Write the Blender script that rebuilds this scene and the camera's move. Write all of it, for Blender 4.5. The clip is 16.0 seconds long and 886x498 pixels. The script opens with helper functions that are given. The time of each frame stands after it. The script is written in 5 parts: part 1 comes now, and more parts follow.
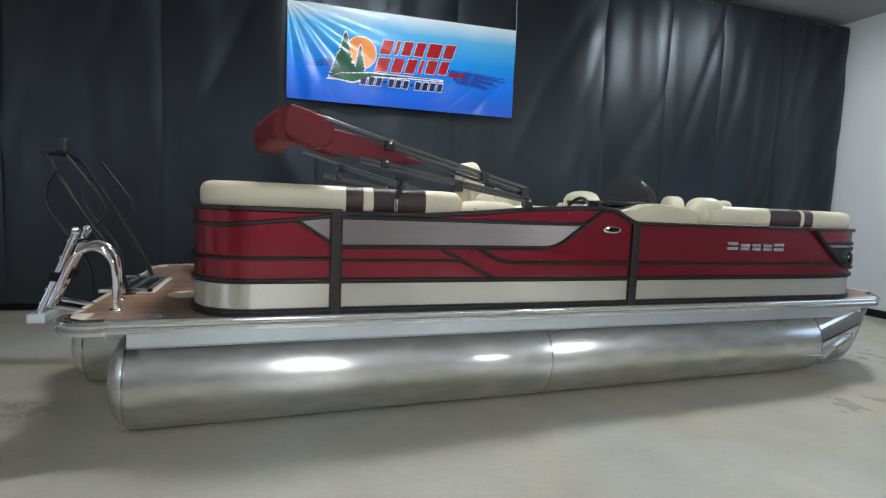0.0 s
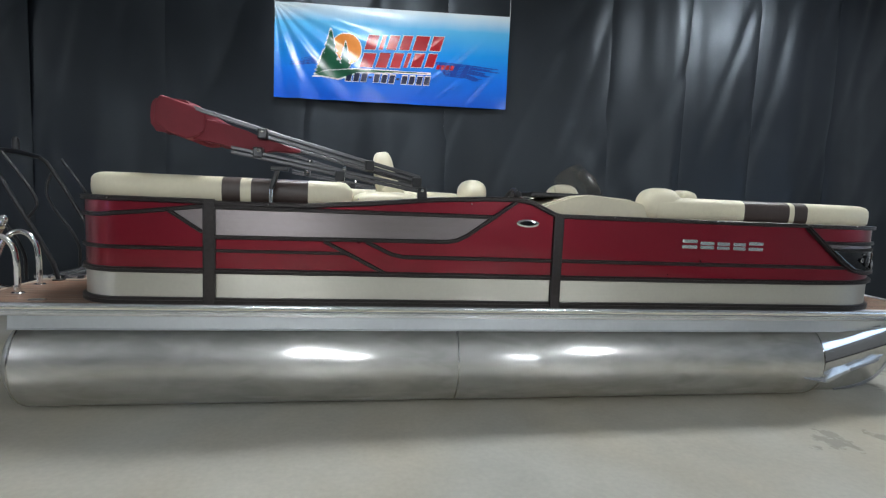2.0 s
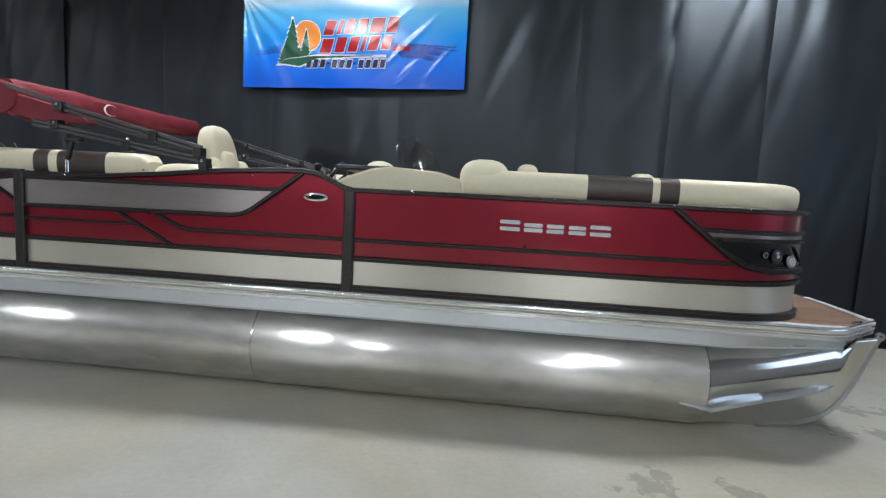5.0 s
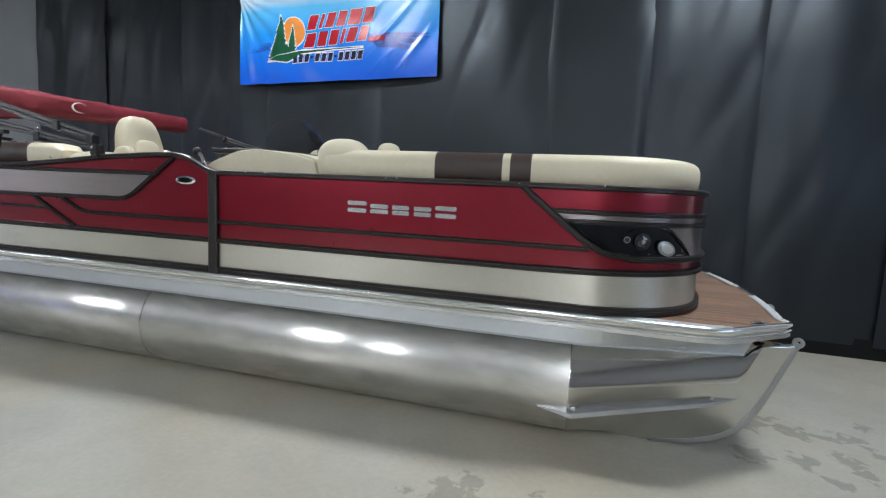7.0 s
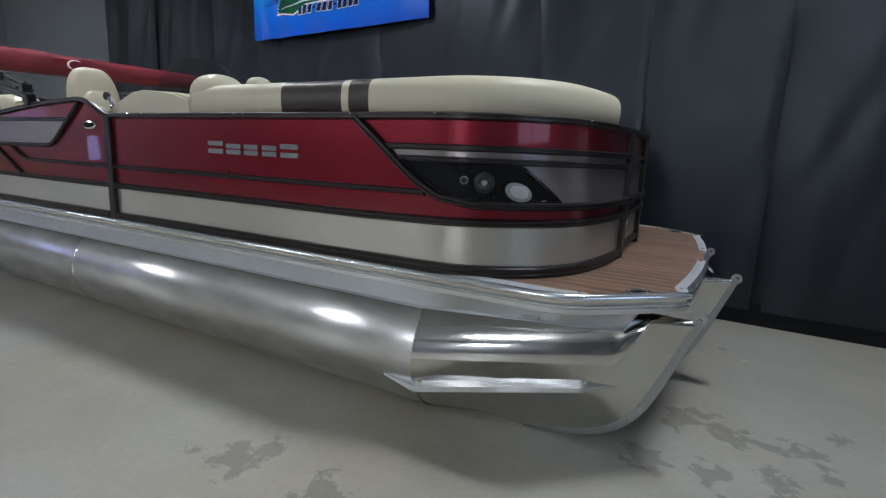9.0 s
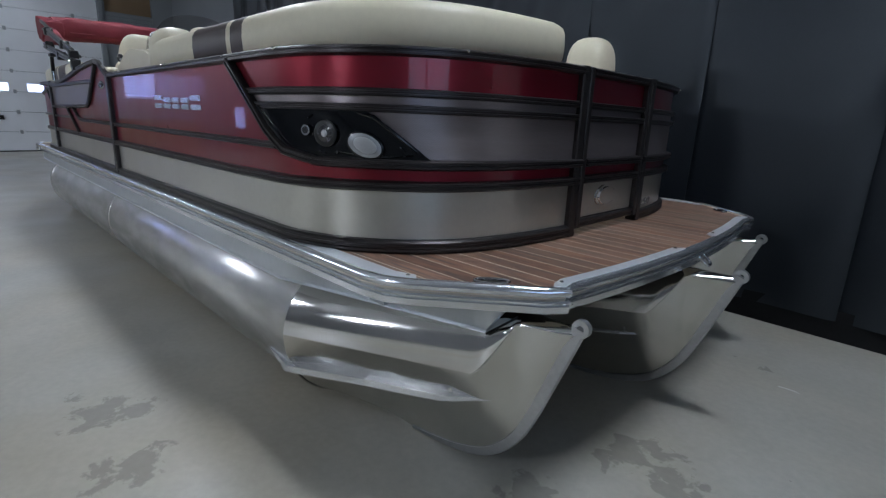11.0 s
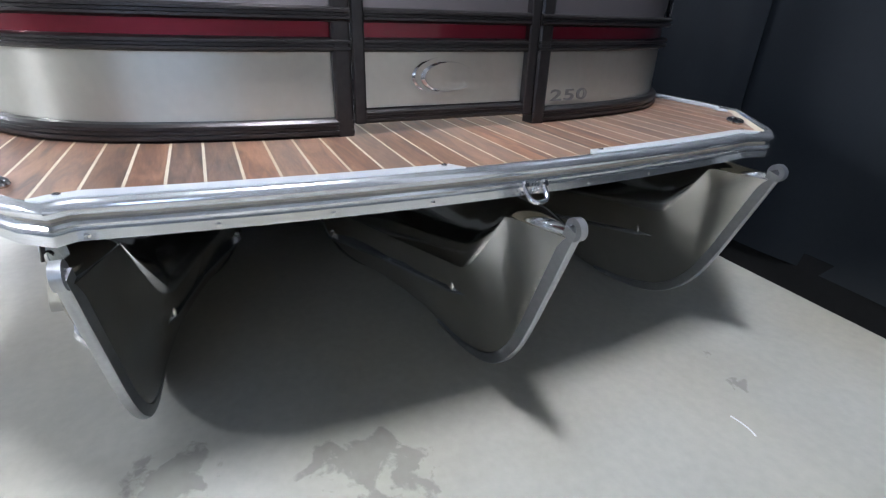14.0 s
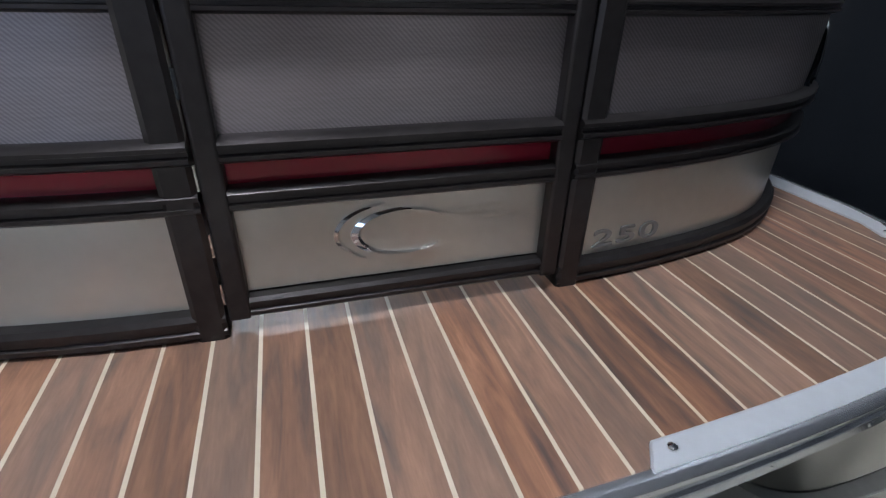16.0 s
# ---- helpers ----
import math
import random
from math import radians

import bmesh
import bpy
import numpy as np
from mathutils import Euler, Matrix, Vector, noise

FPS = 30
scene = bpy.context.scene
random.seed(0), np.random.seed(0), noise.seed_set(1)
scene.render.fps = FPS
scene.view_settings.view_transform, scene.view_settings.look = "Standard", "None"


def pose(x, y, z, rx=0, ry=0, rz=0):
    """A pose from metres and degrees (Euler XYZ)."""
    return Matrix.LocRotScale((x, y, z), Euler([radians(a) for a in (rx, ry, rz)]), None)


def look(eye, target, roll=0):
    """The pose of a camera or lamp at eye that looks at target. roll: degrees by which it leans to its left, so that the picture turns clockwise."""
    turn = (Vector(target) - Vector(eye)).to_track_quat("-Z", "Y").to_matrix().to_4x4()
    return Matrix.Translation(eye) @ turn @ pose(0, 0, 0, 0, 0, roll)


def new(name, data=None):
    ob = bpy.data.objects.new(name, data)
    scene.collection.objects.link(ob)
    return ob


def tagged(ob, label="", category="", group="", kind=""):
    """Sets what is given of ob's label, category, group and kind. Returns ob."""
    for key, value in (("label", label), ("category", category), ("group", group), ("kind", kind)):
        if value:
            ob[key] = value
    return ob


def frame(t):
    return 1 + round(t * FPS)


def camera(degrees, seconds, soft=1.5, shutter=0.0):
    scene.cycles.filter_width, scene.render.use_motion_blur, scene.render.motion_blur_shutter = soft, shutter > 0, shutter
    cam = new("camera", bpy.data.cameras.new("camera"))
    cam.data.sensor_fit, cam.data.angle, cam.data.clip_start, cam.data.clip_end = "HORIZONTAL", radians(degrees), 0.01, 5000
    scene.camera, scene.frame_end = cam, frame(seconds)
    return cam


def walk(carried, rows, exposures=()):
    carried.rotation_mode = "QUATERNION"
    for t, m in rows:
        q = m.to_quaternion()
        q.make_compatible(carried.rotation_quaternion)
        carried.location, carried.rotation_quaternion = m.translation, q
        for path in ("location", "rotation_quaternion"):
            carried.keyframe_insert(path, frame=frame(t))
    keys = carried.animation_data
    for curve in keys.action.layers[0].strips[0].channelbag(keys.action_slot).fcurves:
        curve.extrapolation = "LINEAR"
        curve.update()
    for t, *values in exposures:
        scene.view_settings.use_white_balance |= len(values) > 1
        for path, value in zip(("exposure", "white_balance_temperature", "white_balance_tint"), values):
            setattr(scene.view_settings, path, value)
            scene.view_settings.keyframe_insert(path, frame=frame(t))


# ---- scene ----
cam = camera(83.7, 16.0, soft=1.3)
PATH = [
    (0, (-2.779, -4.739, 1.601), (-2.134, -2.855, 1.42), 2.5),
    (0.5, (-2.459, -4.801, 1.625), (-1.897, -2.891, 1.441), 2.4),
    (1, (-2.102, -4.826, 1.602), (-1.619, -2.894, 1.418), 2.5),
    (1.5, (-1.732, -4.844, 1.582), (-1.321, -2.896, 1.397), 2.4),
    (2, (-1.32, -4.873, 1.58), (-1.024, -2.904, 1.392), 2.4),
    (2.5, (-0.923, -4.853, 1.555), (-0.707, -2.874, 1.363), 2.4),
    (3, (-0.511, -4.83, 1.534), (-0.339, -2.847, 1.338), 2.4),
    (5.5, (1.445, -4.523, 1.492), (1.144, -2.557, 1.28), 3.0),
    (6, (1.825, -4.432, 1.499), (1.451, -2.48, 1.282), 2.8),
    (6.5, (2.204, -4.316, 1.485), (1.737, -2.384, 1.265), 2.8),
    (7, (2.549, -4.15, 1.45), (1.983, -2.245, 1.222), 2.7),
    (7.5, (2.863, -3.988, 1.431), (2.174, -2.129, 1.173), 2.6),
    (8, (3.169, -3.783, 1.385), (2.365, -1.977, 1.079), 2.6),
    (8.5, (3.449, -3.523, 1.358), (2.595, -1.748, 1.01), 2.5),
    (11, (4.371, -2.273, 1.296), (3.012, -0.896, 0.791), 2.2),
    (11.5, (4.529, -1.98, 1.253), (3.111, -0.685, 0.692), 2.3),
    (12, (4.656, -1.707, 1.212), (3.199, -0.481, 0.601), 2.0),
    (12.5, (4.709, -1.428, 1.152), (3.209, -0.286, 0.484), 1.7),
    (13, (4.755, -1.192, 1.146), (3.207, -0.172, 0.397), 1.6),
    (13.5, (4.727, -0.935, 1.155), (3.128, -0.043, 0.351), 1.9),
    (14, (4.691, -0.705, 1.15), (3.06, 0.066, 0.287), 1.8),
    (14.5, (4.544, -0.495, 1.209), (2.923, 0.218, 0.282), 1.7),
    (15, (4.387, -0.345, 1.248), (2.764, 0.325, 0.291), 1.8),
    (15.5, (4.196, -0.231, 1.321), (2.553, 0.356, 0.342), 1.9),
    (16, (4.001, -0.189, 1.363), (2.333, 0.341, 0.394), 1.7),
]
walk(cam, [(t, look(eye, target, roll)) for t, eye, target, roll in PATH],
     [(0, -0.06, 6400, 9), (1.5, -0.1, 6400, 9), (5.5, 0.03, 6400, 10), (7, 0.04, 6400, 10), (8.5, -0.49, 6300, 11), (11, -0.7, 5900, 12),
      (12, -0.44, 5900, 13), (13, 0.2, 6000, 13), (14, 0.72, 6050, 14), (14.5, 0.7, 6050, 14), (15, 0.42, 6050, 14), (15.5, 0.13, 6080, 15), (16, 0.1, 6150, 14)])

# ---- light ----
world = bpy.data.worlds.new("hall_air")
world.use_nodes = True
scene.world = world
wn = world.node_tree.nodes
wn["Background"].inputs[0].default_value = (0.55, 0.62, 0.75, 1)
wn["Background"].inputs[1].default_value = 0.15
LAMP_GLOW = 130.0

# ---- materials ----


def mat(name, base, rough=0.5, metal=0.0, coat=0.0, grain=0.0, grain_size=40.0, stain=0.0, stain_size=2.0, bump=0.0,
        bump_size=200.0, stretch=(1, 1, 1), rough_var=0.0, spec=0.5, random_tone=0.0):
    """A surface with tone varied at two scales, uneven gloss and fine relief."""
    m = bpy.data.materials.new(name)
    m.use_nodes = True
    nt = m.node_tree
    n, l = nt.nodes, nt.links
    b = n["Principled BSDF"]
    b.inputs["Roughness"].default_value = rough
    b.inputs["Metallic"].default_value = metal
    b.inputs["Specular IOR Level"].default_value = spec
    b.inputs["Coat Weight"].default_value = coat
    b.inputs["Coat Roughness"].default_value = 0.04
    tc = n.new("ShaderNodeTexCoord")
    mp = n.new("ShaderNodeMapping")
    mp.inputs["Scale"].default_value = stretch
    l.new(tc.outputs["Object"], mp.inputs[0])

    def tex(size, detail=6):
        t = n.new("ShaderNodeTexNoise")
        t.inputs["Scale"].default_value = size
        t.inputs["Detail"].default_value = detail
        l.new(mp.outputs[0], t.inputs["Vector"])
        return t.outputs["Fac"]

    def ranged(src, lo, hi):
        r = n.new("ShaderNodeMapRange")
        r.inputs["From Min"].default_value, r.inputs["From Max"].default_value = 0.25, 0.75
        r.inputs["To Min"].default_value, r.inputs["To Max"].default_value = lo, hi
        l.new(src, r.inputs["Value"])
        return r.outputs[0]

    def times(a, c):
        t = n.new("ShaderNodeMath")
        t.operation = "MULTIPLY"
        l.new(a, t.inputs[0])
        l.new(c, t.inputs[1])
        return t.outputs[0]

    tone = ranged(tex(grain_size), 1 - grain, 1 + grain)
    tone = times(tone, ranged(tex(stain_size, 3), 1 - stain, 1 + stain))
    if random_tone:
        oi = n.new("ShaderNodeObjectInfo")
        r = n.new("ShaderNodeMapRange")
        r.inputs["To Min"].default_value, r.inputs["To Max"].default_value = 1 - random_tone, 1 + random_tone
        l.new(oi.outputs["Random"], r.inputs["Value"])
        tone = times(tone, r.outputs[0])
    mix = n.new("ShaderNodeVectorMath")
    mix.operation = "SCALE"
    mix.inputs[0].default_value = base
    l.new(tone, mix.inputs["Scale"])
    l.new(mix.outputs[0], b.inputs["Base Color"])
    if rough_var:
        l.new(ranged(tex(stain_size * 3, 4), max(0.02, rough - rough_var), rough + rough_var), b.inputs["Roughness"])
    if bump:
        bp = n.new("ShaderNodeBump")
        bp.inputs["Strength"].default_value = bump
        bp.inputs["Distance"].default_value = 0.004
        l.new(tex(bump_size, 3), bp.inputs["Height"])
        l.new(bp.outputs[0], b.inputs["Normal"])
    return m


def glow(name, colour, strength):
    m = bpy.data.materials.new(name)
    m.use_nodes = True
    b = m.node_tree.nodes["Principled BSDF"]
    b.inputs["Base Color"].default_value = (*colour, 1)
    b.inputs["Emission Color"].default_value = (*colour, 1)
    b.inputs["Emission Strength"].default_value = strength
    return m


RED = mat("red_painted_aluminium", (0.23, 0.0065, 0.0215), 0.3, 0.66, coat=0.7, grain=0.03, stain=0.05, rough_var=0.03)
RED.node_tree.nodes["Principled BSDF"].inputs["Coat Roughness"].default_value = 0.015
TAUPE = mat("taupe_woven_panel", (0.285, 0.25, 0.257), 0.3, 0.7, coat=0.1, grain=0.08, grain_size=25, stain=0.06, bump=0.06,
            bump_size=90, stretch=(1, 1, 14))


def weave(m, pitch):
    """Fine diagonal twill on a surface: tone and gloss follow the threads."""
    n, l = m.node_tree.nodes, m.node_tree.links
    b = n["Principled BSDF"]
    tc, w = n.new("ShaderNodeTexCoord"), n.new("ShaderNodeTexWave")
    w.bands_direction = "DIAGONAL"
    w.inputs["Scale"].default_value = 0.628 / pitch
    w.inputs["Distortion"].default_value = 0.4
    l.new(tc.outputs["Object"], w.inputs["Vector"])
    r = n.new("ShaderNodeMapRange")
    r.inputs["To Min"].default_value, r.inputs["To Max"].default_value = 0.3, 0.44
    l.new(w.outputs["Fac"], r.inputs["Value"])
    l.new(r.outputs[0], b.inputs["Roughness"])
    old = b.inputs["Base Color"].links[0].from_socket
    tone = n.new("ShaderNodeMapRange")
    tone.inputs["To Min"].default_value, tone.inputs["To Max"].default_value = 1.12, 0.82
    l.new(w.outputs["Fac"], tone.inputs["Value"])
    sc = n.new("ShaderNodeVectorMath")
    sc.operation = "SCALE"
    l.new(old, sc.inputs[0])
    l.new(tone.outputs[0], sc.inputs["Scale"])
    l.new(sc.outputs[0], b.inputs["Base Color"])


weave(TAUPE, 0.0075)
IVORY = mat("ivory_painted_panel", (0.565, 0.55, 0.49), 0.335, 0.72, coat=0.2, grain=0.03, stain=0.05, stain_size=1.5, rough_var=0.035)
for brushed, spread in ((TAUPE, 0.85), (IVORY, 0.7)):
    grooves = brushed.node_tree.nodes.new("ShaderNodeTangent")
    grooves.direction_type, grooves.axis = "RADIAL", "Z"
    surface = brushed.node_tree.nodes["Principled BSDF"]
    surface.inputs["Anisotropic"].default_value, surface.inputs["Anisotropic Rotation"].default_value = spread, 0.25
    brushed.node_tree.links.new(grooves.outputs[0], surface.inputs["Tangent"])
BRONZE = mat("dark_bronze_anodised", (0.05, 0.045, 0.045), 0.33, 0.75, grain=0.15, stain=0.12, rough_var=0.025)
BLACKBAR = mat("black_powder_coat", (0.012, 0.012, 0.014), 0.35, 0.2, grain=0.1, rough_var=0.06)
TUBE = mat("mill_aluminium_tube", (0.66, 0.655, 0.64), 0.17, 1.0, grain=0.05, grain_size=14, stain=0.07, stain_size=2.2, bump=0.025,
           bump_size=6, rough_var=0.055)
haze = TUBE.node_tree.nodes.new("ShaderNodeBsdfAnisotropic")
haze.inputs["Roughness"].default_value = 0.44
haze.inputs["Color"].default_value = (0.64, 0.635, 0.62, 1)
blend = TUBE.node_tree.nodes.new("ShaderNodeMixShader")
wipe_place = TUBE.node_tree.nodes.new("ShaderNodeTexCoord")
wipe_size = TUBE.node_tree.nodes.new("ShaderNodeMapping")
wipe_size.inputs["Scale"].default_value = (1.6, 5.0, 5.0)
wipes = TUBE.node_tree.nodes.new("ShaderNodeTexNoise")
wipes.inputs["Scale"].default_value, wipes.inputs["Detail"].default_value, wipes.inputs["Distortion"].default_value = 1.5, 3, 0.4
wipe_range = TUBE.node_tree.nodes.new("ShaderNodeMapRange")
wipe_range.inputs["From Min"].default_value, wipe_range.inputs["From Max"].default_value = 0.38, 0.68
wipe_range.inputs["To Min"].default_value, wipe_range.inputs["To Max"].default_value = 0.34, 0.5
TUBE.node_tree.links.new(wipe_place.outputs["Object"], wipe_size.inputs[0])
TUBE.node_tree.links.new(wipe_size.outputs[0], wipes.inputs["Vector"])
TUBE.node_tree.links.new(wipes.outputs["Fac"], wipe_range.inputs["Value"])
TUBE.node_tree.links.new(wipe_range.outputs[0], blend.inputs[0])
TUBE.node_tree.links.new(TUBE.node_tree.nodes["Principled BSDF"].outputs[0], blend.inputs[1])
TUBE.node_tree.links.new(haze.outputs[0], blend.inputs[2])
TUBE.node_tree.links.new(blend.outputs[0], TUBE.node_tree.nodes["Material Output"].inputs[0])
lengthwise = TUBE.node_tree.nodes.new("ShaderNodeTangent")
lengthwise.direction_type, lengthwise.axis = "RADIAL", "X"
TUBE.node_tree.nodes["Principled BSDF"].inputs["Anisotropic"].default_value = 0.85
TUBE.node_tree.links.new(lengthwise.outputs[0], TUBE.node_tree.nodes["Principled BSDF"].inputs["Tangent"])
NOSE = mat("mill_aluminium_nose", (0.6, 0.59, 0.565), 0.195, 1.0, grain=0.03, grain_size=9, stain=0.06, stain_size=3, bump=0.012,
           bump_size=5, rough_var=0.03)
NOSETOP = mat("rolled_aluminium_nose", (0.7, 0.695, 0.68), 0.11, 1.0, grain=0.02, grain_size=9, stain=0.05, bump=0.008, bump_size=5, rough_var=0.04)
STEMALU = mat("welded_aluminium_stem", (0.47, 0.48, 0.495), 0.4, 0.95, grain=0.06, grain_size=60, stain=0.08, bump=0.1, bump_size=120)
UNDERDARK = mat("under_deck_dark", (0.035, 0.03, 0.026), 0.7, grain=0.2, grain_size=12, stain=0.2)
DARKWALL = mat("dark_reflection_wall", (0.16, 0.165, 0.175), 0.65, grain=0.05, stain=0.1, stain_size=0.6, bump=0.05, bump_size=60)
TRIM = mat("bright_aluminium_trim", (0.78, 0.8, 0.83), 0.19, 0.88, grain=0.03, stain=0.05, rough_var=0.04)
MATTRIM = mat("satin_aluminium", (0.72, 0.76, 0.81), 0.42, 0.5, grain=0.03, stain=0.06)
SKIRT = mat("dull_aluminium_skirt", (0.6, 0.63, 0.66), 0.37, 0.78, grain=0.03, stain=0.07, rough_var=0.04)
CHROME = mat("polished_chrome", (0.8, 0.8, 0.81), 0.07, 1.0, grain=0.02, stain=0.02)
CREAM = mat("cream_vinyl", (0.66, 0.61, 0.46), 0.42, grain=0.03, stain=0.05, bump=0.12, bump_size=350, rough_var=0.05)
BROWN = mat("brown_vinyl", (0.045, 0.03, 0.026), 0.42, grain=0.08, stain=0.06, bump=0.12, bump_size=350)
CANVAS = mat("red_canvas", (0.165, 0.012, 0.022), 0.7, grain=0.1, grain_size=160, stain=0.14, stain_size=4, bump=0.5, bump_size=14)
WHITE = mat("white_print", (0.75, 0.76, 0.78), 0.4, grain=0.02, stain=0.03)
CURTAIN = mat("black_vinyl_curtain", (0.0078, 0.0094, 0.0125), 0.4, grain=0.12, grain_size=60, stain=0.22, stain_size=1.2, bump=0.2,
              bump_size=3.0, rough_var=0.08, spec=0.5)
CURTAIN.node_tree.nodes["Principled BSDF"].inputs["Specular Tint"].default_value = (0.8, 0.9, 1.0, 1)
BLACK = mat("black_rubber", (0.006, 0.006, 0.007), 0.7, grain=0.15, stain=0.2, spec=0.2)
GLOSSBLACK = mat("gloss_black_lamp_housing", (0.004, 0.005, 0.007), 0.12, coat=0.3, grain=0.05, spec=0.3)
LENS = mat("clear_lamp_lens", (0.33, 0.34, 0.36), 0.2, 0.4, coat=1.0, grain=0.12, grain_size=220, bump=0.3, bump_size=260)
FROSTLENS = mat("frosted_lamp_lens", (0.4, 0.41, 0.42), 0.3, 0.1, coat=1.0, grain=0.1, grain_size=260, bump=0.2, bump_size=300)
SMOKELENS = mat("dark_lamp_lens", (0.05, 0.05, 0.055), 0.15, 0.4, coat=1.0, grain=0.2, grain_size=200)
SMOKE = mat("smoked_acrylic", (0.022, 0.02, 0.02), 0.12, coat=0.2, grain=0.05)
SMOKE.node_tree.nodes["Principled BSDF"].inputs["Alpha"].default_value = 0.23
CAULK = mat("cream_caulk", (0.6, 0.53, 0.42), 0.5, grain=0.06, stain=0.05)
WALLPAINT = mat("white_wall_paint", (0.56, 0.58, 0.6), 0.55, grain=0.03, stain=0.05, stain_size=0.6, bump=0.05, bump_size=60)
GREYPAINT = mat("grey_wall_paint", (0.28, 0.3, 0.32), 0.6, grain=0.04, stain=0.08, stain_size=0.6, bump=0.05, bump_size=60)
CEILING = mat("ceiling_sheet", (0.36, 0.37, 0.385), 0.6, grain=0.03, stain=0.06, stain_size=0.5)
DOORWHITE = mat("white_sectional_door", (0.74, 0.76, 0.8), 0.4, grain=0.02, stain=0.04, bump=0.08, bump_size=40)
STEEL = mat("galvanised_steel", (0.35, 0.37, 0.39), 0.45, 0.7, grain=0.1, stain=0.15)
CARD = mat("brown_cardboard", (0.28, 0.19, 0.11), 0.8, grain=0.1, stain=0.12)
TEAL = mat("teal_counter_edge", (0.05, 0.3, 0.32), 0.4, grain=0.05)
LAMP = glow("lamp_diffuser", (0.93, 0.97, 1.0), LAMP_GLOW)
DAY = glow("daylight_pane", (0.6, 0.7, 1.0), 4.0)
DAYWINDOW = glow("daylit_window_pane", (0.5, 0.58, 1.0), 5.0)
EASTGLOW = glow("added_end_glow", (0.6, 0.77, 1.0), 1.8)
DUSKWINDOW = glow("shaded_window_pane", (0.42, 0.4, 0.85), 1.6)
NUMBERGREY = mat("grey_number_film", (0.23, 0.225, 0.215), 0.4, 0.3, grain=0.05)
GREYBAR = mat("grey_anodised_bar", (0.085, 0.085, 0.09), 0.35, 0.7, grain=0.12, stain=0.1)
SUNORANGE = mat("orange_print", (0.78, 0.26, 0.04), 0.26, grain=0.15, grain_size=4)
TREEGREEN = mat("green_print", (0.006, 0.085, 0.04), 0.26, grain=0.1, grain_size=12)
PRINTRED = mat("red_print", (0.36, 0.004, 0.012), 0.26, grain=0.04)
STROKEBLUE = mat("blue_print", (0.012, 0.06, 0.36), 0.26, grain=0.2, grain_size=30)
PRINTNAVY = mat("navy_print", (0.006, 0.012, 0.05), 0.26, grain=0.15, grain_size=20)


def plank_material():
    m = bpy.data.materials.new("teak_look_vinyl")
    m.use_nodes = True
    nt = m.node_tree
    n, l = nt.nodes, nt.links
    b = n["Principled BSDF"]
    b.inputs["Roughness"].default_value = 0.42
    tc, oi = n.new("ShaderNodeTexCoord"), n.new("ShaderNodeObjectInfo")
    add = n.new("ShaderNodeVectorMath")
    add.operation = "ADD"
    sc = n.new("ShaderNodeVectorMath")
    sc.operation = "SCALE"
    sc.inputs[0].default_value = (13.0, 7.0, 3.0)
    l.new(oi.outputs["Random"], sc.inputs["Scale"])
    l.new(tc.outputs["Object"], add.inputs[0])
    l.new(sc.outputs[0], add.inputs[1])
    mp = n.new("ShaderNodeMapping")
    mp.inputs["Scale"].default_value = (1.0, 7.0, 1.0)
    l.new(add.outputs[0], mp.inputs[0])
    grain = n.new("ShaderNodeTexNoise")
    grain.inputs["Scale"].default_value = 3.2
    grain.inputs["Detail"].default_value = 9
    grain.inputs["Distortion"].default_value = 1.4
    l.new(mp.outputs[0], grain.inputs["Vector"])
    ramp = n.new("ShaderNodeValToRGB")
    e = ramp.color_ramp.elements
    e[0].position, e[0].color = 0.28, (0.07, 0.049, 0.044, 1)
    e[1].position, e[1].color = 0.74, (0.36, 0.185, 0.108, 1)
    mid = e.new(0.5)
    mid.color = (0.21, 0.103, 0.063, 1)
    l.new(grain.outputs["Fac"], ramp.inputs[0])
    fine = n.new("ShaderNodeTexNoise")
    fine.inputs["Scale"].default_value = 30
    fine.inputs["Detail"].default_value = 6
    l.new(mp.outputs[0], fine.inputs["Vector"])
    tone = n.new("ShaderNodeMapRange")
    tone.inputs["To Min"].default_value, tone.inputs["To Max"].default_value = 0.85, 1.35
    l.new(oi.outputs["Random"], tone.inputs["Value"])
    ft = n.new("ShaderNodeMapRange")
    ft.inputs["To Min"].default_value, ft.inputs["To Max"].default_value = 0.75, 1.25
    l.new(fine.outputs["Fac"], ft.inputs["Value"])
    mul = n.new("ShaderNodeMath")
    mul.operation = "MULTIPLY"
    l.new(tone.outputs[0], mul.inputs[0])
    l.new(ft.outputs[0], mul.inputs[1])
    col = n.new("ShaderNodeVectorMath")
    col.operation = "SCALE"
    hue = n.new("ShaderNodeMix")
    hue.data_type = "RGBA"
    wob = n.new("ShaderNodeMath")
    wob.operation = "MULTIPLY_ADD"
    wob.inputs[1].default_value, wob.inputs[2].default_value = 7.31, 0.0
    l.new(oi.outputs["Random"], wob.inputs[0])
    fr = n.new("ShaderNodeMath")
    fr.operation = "FRACT"
    l.new(wob.outputs[0], fr.inputs[0])
    half = n.new("ShaderNodeMath")
    half.operation = "MULTIPLY"
    half.inputs[1].default_value = 0.6
    l.new(fr.outputs[0], half.inputs[0])
    l.new(half.outputs[0], hue.inputs[0])
    l.new(ramp.outputs[0], hue.inputs[6])
    hue.inputs[7].default_value = (0.15, 0.12, 0.1, 1)
    l.new(hue.outputs[2], col.inputs[0])
    l.new(mul.outputs[0], col.inputs["Scale"])
    l.new(col.outputs[0], b.inputs["Base Color"])
    bp = n.new("ShaderNodeBump")
    bp.inputs["Strength"].default_value, bp.inputs["Distance"].default_value = 0.15, 0.002
    l.new(fine.outputs["Fac"], bp.inputs["Height"])
